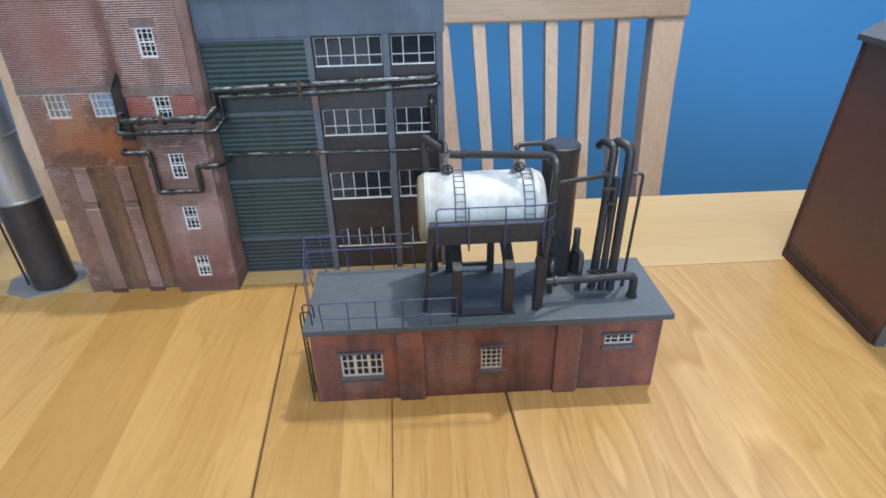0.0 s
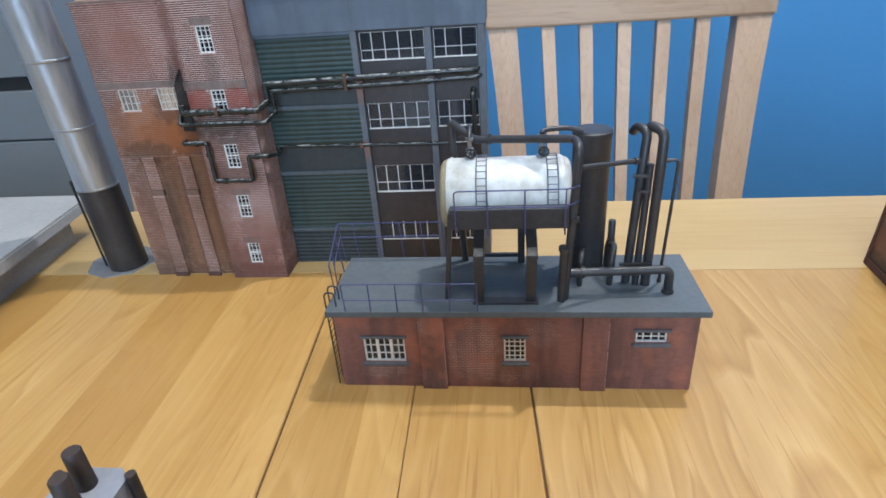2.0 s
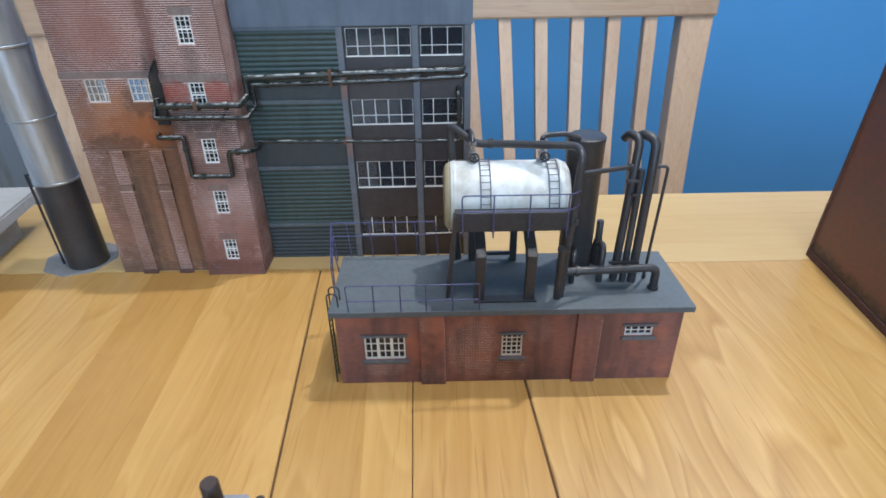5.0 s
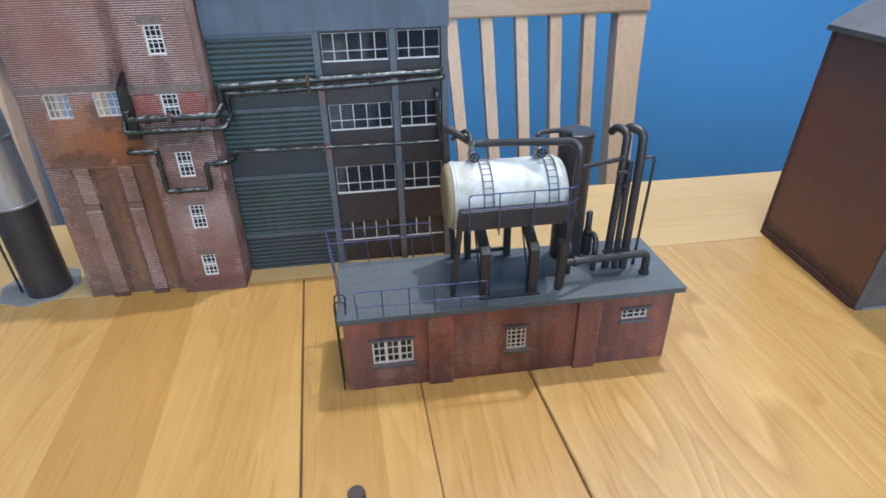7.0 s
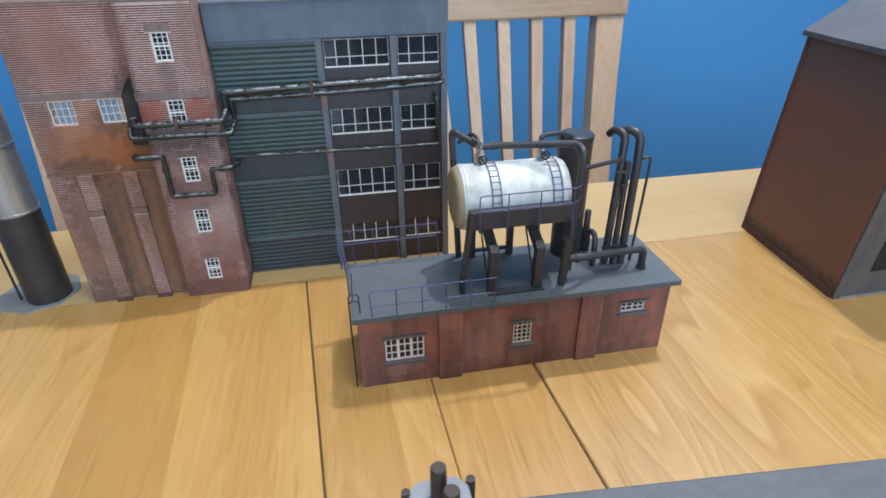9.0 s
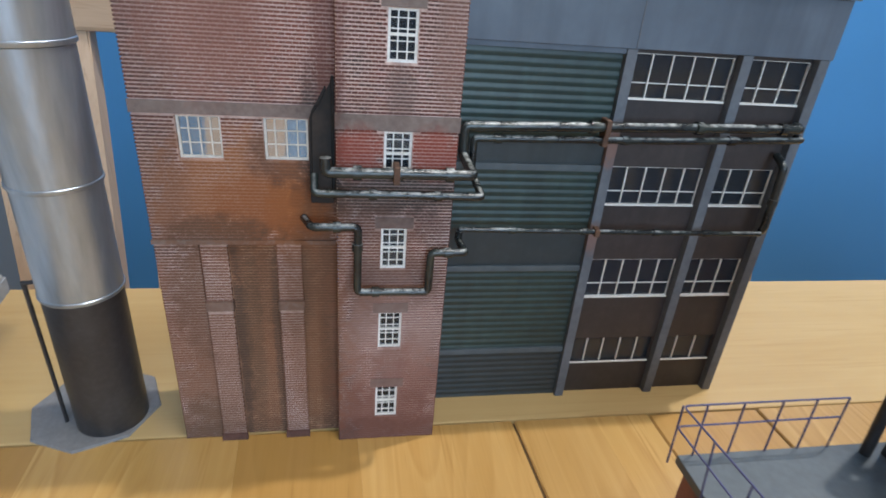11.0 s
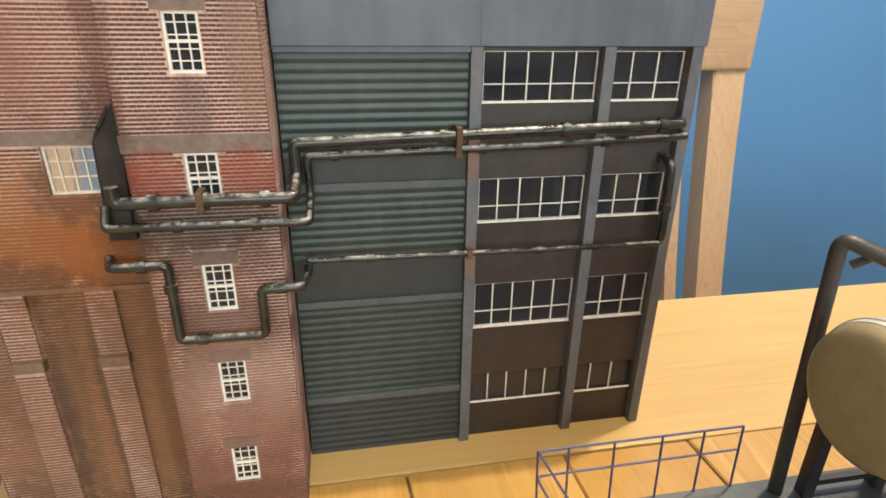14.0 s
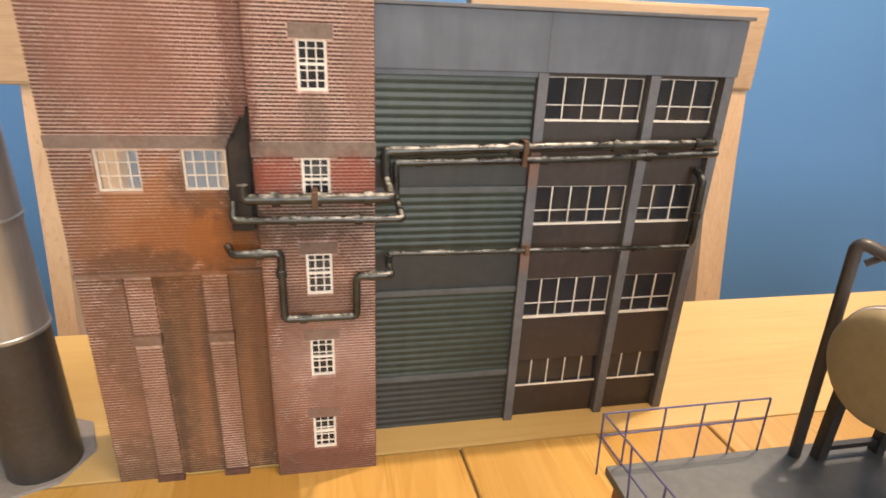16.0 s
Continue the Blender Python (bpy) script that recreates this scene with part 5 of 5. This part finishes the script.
for (x0, x1), y, z in (((0.2520, 0.2600), -0.1075, 0.1235), ((0.2560, 0.2610), -0.1085, 0.1150), ((0.2475, 0.2655), -0.1120, 0.0720), ((0.2500, 0.2590), -0.1118, 0.0650)):
    part("clamp_bar", boxes((x0, x1, y - 0.0010, y + 0.0010, z, z + 0.0016), bevel=0.0002), MATT_BLACK, clamp)

# ------------------------------------------------------------------ steel chimney
CHX, CHY = -0.1635, 0.0248
stack = thing("model_steel_chimney", (CHX, CHY, 0), "tall galvanised steel model chimney with matt black lower section", "model chimney")


def leaning(bm):
    for v in bm.verts:
        v.co.x += 0.065 * v.co.z
        v.co.y -= 0.130 * v.co.z
    return bm


part("base_plate", lathe(bmesh.new(), (-0.1735, 0.0310, 0.0), [(0.0, 0.0310), (0.0014, 0.0305)], 8), CARD_GREY, stack, "grey octagonal card base")
part("lower_section", leaning(lathe(bmesh.new(), (CHX, CHY, 0.0015), [(0, 0.0162), (0.0805, 0.0157), (0.0808, 0.0153)], 48)), MATT_BLACK, stack, "matt black lower section", True)
z, r = 0.0823, 0.0162
for n in range(5):
    part("sleeve", leaning(lathe(bmesh.new(), (CHX, CHY, z), [(0, r), (0.0004, r + 0.0003), (0.0018, r + 0.0003), (0.0021, r - 0.0001), (0.0513, r - 0.0006), (0.0515, r - 0.0012)], 48)), STEEL, stack, "", True)
    z, r = z + 0.0516, r - 0.0001
part("side_pipe", leaning(tube(bmesh.new(), [(CHX - 0.0200, CHY - 0.004, 0.0015), (CHX - 0.0200, CHY - 0.004, 0.0880), (CHX - 0.0150, CHY - 0.004, 0.0885)], 0.0009, 8)), MATT_BLACK, stack, "thin dark pipe up the side", True)

# ------------------------------------------------------------------ brown gabled building
shed = thing("model_brown_warehouse", (0.56, -0.04, 0), "tall dark red-brown model warehouse with grey pitched roof", "model building")
SX0, SX1, SY0, SY1, SZ = 0.4632, 0.650, -0.1075, 0.0152, 0.1810
part("wall", boxes((SX0, SX1, SY0, SY1, 0.0, SZ)), BROWN_WALL, shed)
for x, y in ((SX0, SY1),):
    part("corner_strip", boxes((x - 0.0012, x + 0.0040, y - 0.0012, y + 0.0012, 0.0, SZ)), PLINTH, shed)
part("front_panel", boxes((SX0 + 0.0003, SX1 - 0.01, SY0 - 0.0020, SY0 - 0.0002, 0.0, SZ - 0.001)), FRONT_GRIME, shed, "sooty grey-brown front wall")
# flat panel on the wall; its black stands in for an opening's darkness
part("loading_door", boxes((SX0 + 0.0230, SX0 + 0.0600, SY0 - 0.0026, SY0 - 0.0021, 0.0240, 0.0520), bevel=0.0002), SOOT_AND_OPENING, shed, "black panel standing in for a dark opening")
part("base_strip", boxes((SX0 + 0.0060, SX1 - 0.012, SY0 - 0.0030, SY0 - 0.0021, 0.0, 0.0018)), CARD_GREY, shed, "pale worn strip along the base")
part("plinth", boxes((SX0 - 0.0012, SX0 - 0.0001, SY0 + 0.0014, SY1 - 0.0014, 0.0, 0.0060)), PLINTH, shed)
bm = bmesh.new()
mid = (SX0 + SX1) / 2
prof = [(SX0 - 0.003, SZ - 0.001), (mid, SZ + 0.058), (SX1 + 0.006, SZ - 0.001), (SX1 + 0.006, SZ + 0.003), (mid, SZ + 0.063), (SX0 - 0.003, SZ + 0.003)]
ends = [[bm.verts.new((x, y, z)) for x, z in prof] for y in (SY0 - 0.006, SY1 + 0.006)]
bm.faces.new(ends[0])
bm.faces.new(ends[1][::-1])
for n in range(6):
    bm.faces.new((ends[0][n], ends[0][(n + 1) % 6], ends[1][(n + 1) % 6], ends[1][n]))
bmesh.ops.recalc_face_normals(bm, faces=bm.faces[:])
part("roof", bm, SLATE, shed, "grey slate roof")
bm = bmesh.new()
for y0, y1 in ((SY0, SY0 + 0.002), (SY1 - 0.002, SY1)):
    tri = [[bm.verts.new((x, y, z)) for x, z in ((SX0, SZ), (SX1, SZ), (mid, SZ + 0.055))] for y in (y0, y1)]
    bm.faces.new(tri[0])
    bm.faces.new(tri[1][::-1])
    for n in range(3):
        bm.faces.new((tri[0][n], tri[0][(n + 1) % 3], tri[1][(n + 1) % 3], tri[1][n]))
bmesh.ops.recalc_face_normals(bm, faces=bm.faces[:])
part("gable", bm, BROWN_BRICK, shed)

for ob in shed.children:
    for v in ob.data.vertices:
        v.co.x += 0.018 * v.co.z + 0.080 * (v.co.y - 0.0152)
        v.co.y -= 0.060 * v.co.z

# ------------------------------------------------------------------ grey-roofed building near the walk
near = thing("model_grey_roof_works", (0.17, -0.39, 0), "model works with flat dark grey roof and two round stacks", "model building")
part("wall", boxes((0.1150, 0.2600, -0.4150, -0.3620, 0.0, 0.1440)), BROWN_BRICK, near)
bm = boxes((0.1112, 0.2640, -0.4190, -0.3392, 0.1441, 0.1500), bevel=0.0006)
for v in bm.verts:
    v.co.y -= 0.077 * (v.co.x - 0.1130)
part("roof", bm, SLATE, near, "dark grey flat roof slab")
part("stack_base", prism([(0.0922, -0.3262), (0.1016, -0.3262), (0.1042, -0.3290), (0.1042, -0.3420), (0.1012, -0.3446), (0.0924, -0.3446), (0.0896, -0.3420), (0.0896, -0.3290)], 0.0, 0.1440), PALE_BASE, near, "pale grey chimney base")
for x, y, top in ((0.0967, -0.3308, 0.0098), (0.0985, -0.3372, 0.0095)):
    part("smoke_pipe", lathe(bmesh.new(), (x, y, 0.1441), [(0, 0.0020), (top - 0.0003, 0.0019), (top, 0.0017)], 20), STACK_BROWN, near, "brown-black round stack", True)
part("corner_pipe", tube(bmesh.new(), [(0.0890, -0.3292, 0.1300), (0.0890, -0.3292, 0.1452)], 0.0011, 10), STACK_BROWN, near, "", True)
part("corner_pipe", tube(bmesh.new(), [(0.1050, -0.3284, 0.1300), (0.1050, -0.3284, 0.1450)], 0.0012, 10), STACK_BROWN, near, "", True)

# ------------------------------------------------------------------ low white-roofed building
low = thing("model_white_roof_shed", (-0.33, -0.05, 0), "low model shed with off-white flat roof and grey fascia", "model building")
foot = [(-0.2377, 0.0972), (-0.2105, -0.1220), (-0.460, -0.177), (-0.490, 0.0972)]


cx, cy = sum(p[0] for p in foot) / 4, sum(p[1] for p in foot) / 4
shrink = lambda k: [(cx + (x - cx) * k, cy + (y - cy) * k) for x, y in foot]
part("wall", prism(shrink(0.84), 0.0, 0.0309), FASCIA, low)
part("fascia", prism(foot, 0.0310, 0.0398), FASCIA, low)
part("roof", prism(shrink(0.992), 0.0399, 0.0420), WHITE_ROOF, low, "off-white flat roof")

# ------------------------------------------------------------------ pale cupboards
cup = thing("kitchen_cupboard", (-1.2, 0.78, FLOOR_Z), "pale grey painted drawer cupboard with a dark finger gap", "cupboard")
part("carcass", boxes((-1.95, -0.66, 0.60, 0.975, FLOOR_Z, 0.34)), CUPBOARD, cup)
for z0, z1 in ((-0.70, -0.30), (-0.296, -0.035), (-0.031, 0.060), (0.085, 0.190), (0.194, 0.335)):
    part("drawer_front", boxes((-1.94, -0.67, 0.584, 0.5995, z0, z1), bevel=0.002), CUPBOARD, cup)
part("finger_gap", boxes((-1.94, -0.67, 0.594, 0.5995, 0.0605, 0.0845)), SLOT, cup, "dark finger gap")

# ------------------------------------------------------------------ bricks, last
COURSE, LENGTH, GAP, PERPEND = 0.00143, 0.0024, 0.00062, 0.00015


def courses(x0, x1, z0, z1, holes):
    """Stretcher courses: (x0, x1, z0, z1) of each brick that lies clear of the holes."""
    out = []
    for k in range(int((z1 - z0) / COURSE)):
        za = z0 + k * COURSE
        zb = za + COURSE - GAP
        cuts = [(x0, x1)]
        for h in holes:
            if h[2] < zb and h[3] > za:
                cuts = [c for a, b in cuts for c in ((a, min(b, h[0])), (max(a, h[1]), b)) if c[1] - c[0] > 0.0008]
        for a, b in cuts:
            x = x0 - (LENGTH / 2 if k % 2 else 0)
            while x < b:
                p, q = max(x, a), min(x + LENGTH - PERPEND, b)
                if q - p > 0.0006:
                    out.append((p, q, za, zb))
                x += LENGTH
    return out


def brick_field(parent, rows, face, depth, swap=False, flip=1, picked=None, material=BRICK):
    """The bricks of one wall, joined; those inside picked (x0, x1, z0, z1) become pieces of their own that share meshes."""
    verts, faces, shared = [], [], {}
    for p, q, za, zb in rows:
        jut = rng.uniform(-0.00006, 0.00006)
        if picked and q - p > LENGTH - PERPEND - 1e-6 and picked[0] < (p + q) / 2 < picked[1] and picked[2] < za < picked[3]:
            if "brick" not in shared:
                bm = box(bmesh.new(), 0, LENGTH - PERPEND, 0, depth, 0, COURSE - GAP)
                shared["brick"] = mesh_of(bm, "brick", BRICK)
            ob = new("brick", shared["brick"])
            ob.location = (p, face - jut, za)
            ob.parent = parent
            continue
        a, b = face - flip * jut, face + flip * depth
        cs = [(a, p, za), (a, q, za), (a, q, zb), (a, p, zb), (b, p, za), (b, q, za), (b, q, zb), (b, p, zb)]
        n = len(verts)
        verts += [c if swap else (c[1], c[0], c[2]) for c in cs]
        quads = [(0, 1, 2, 3), (4, 0, 3, 7), (1, 5, 6, 2), (3, 2, 6, 7), (4, 5, 1, 0)]
        if swap:
            quads = [f[::-1] for f in quads]
        if flip < 0:
            quads = [f[::-1] for f in quads]
        faces += [tuple(n + v for v in f) for f in quads]
    me = bpy.data.meshes.new("bricks")
    me.from_pydata(verts, [], faces)
    me.materials.append(material)
    ob = new("bricks", me)
    ob.parent = parent
    if parent.type == "EMPTY":
        ob.matrix_parent_inverse = Matrix.Translation(-origin_of(parent))
    tagged(ob, "", "", "", "stuff")
    return ob


def around(wins, m, lintel=0.0):
    return [(a - m, b + m, c - m, d + m + 0.0) for a, b, c, d in wins] + [(a - 0.0027, b + 0.0027, d, d + 0.0053) for a, b, c, d in wins if lintel]


core = [o for o in brick_model.children if o.name.startswith("tower_core")][0]
tower_holes = around(TOWER_WIN, 0.0002, 1) + [(TOWER[0], TOWER[1], 0.1596, 0.1656)]
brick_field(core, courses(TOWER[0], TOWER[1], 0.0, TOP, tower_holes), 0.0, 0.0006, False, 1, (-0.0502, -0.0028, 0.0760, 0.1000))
sides = [o for o in brick_model.children if o.name.startswith("tower_side")]
# the tower's right side has paler bricks than its front
brick_field(sides[0], courses(0.0006, 0.0264, 0.0, TOP, []), TOWER[1], 0.0005, True, -1, material=SIDE_BRICK)
flank_core = [o for o in brick_model.children if o.name.startswith("flank_core")][0]
brick_field(flank_core, courses(FLANK[0], FLANK[1], 0.1098, TOP, around(FLANK_WIN, 0.0002) + [(FLANK[0], FLANK[1], 0.1617, 0.1666)]), FLANK_Y, 0.0006)
lower = [o for o in brick_model.children if o.name.startswith("pilaster_core") or o.name.startswith("edge_pilaster_core")]
for ob in lower:
    xs = [v.co.x for v in ob.data.vertices]
    zs = [v.co.z for v in ob.data.vertices]
    y = min(v.co.y for v in ob.data.vertices) - 0.00015
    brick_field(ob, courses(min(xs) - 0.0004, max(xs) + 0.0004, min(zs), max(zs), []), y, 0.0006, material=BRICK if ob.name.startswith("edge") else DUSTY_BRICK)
lower_wall = [o for o in brick_model.children if o.name.startswith("flank_lower_wall")][0]
brick_field(lower_wall, courses(PILASTERS[0][0], FLANK[1] - 0.0002, 0.0, 0.1079, [(a, b, 0.0, 0.1079) for a, b in PILASTERS]), FLANK_Y + 0.00208, 0.0005, material=WASHED_BRICK)
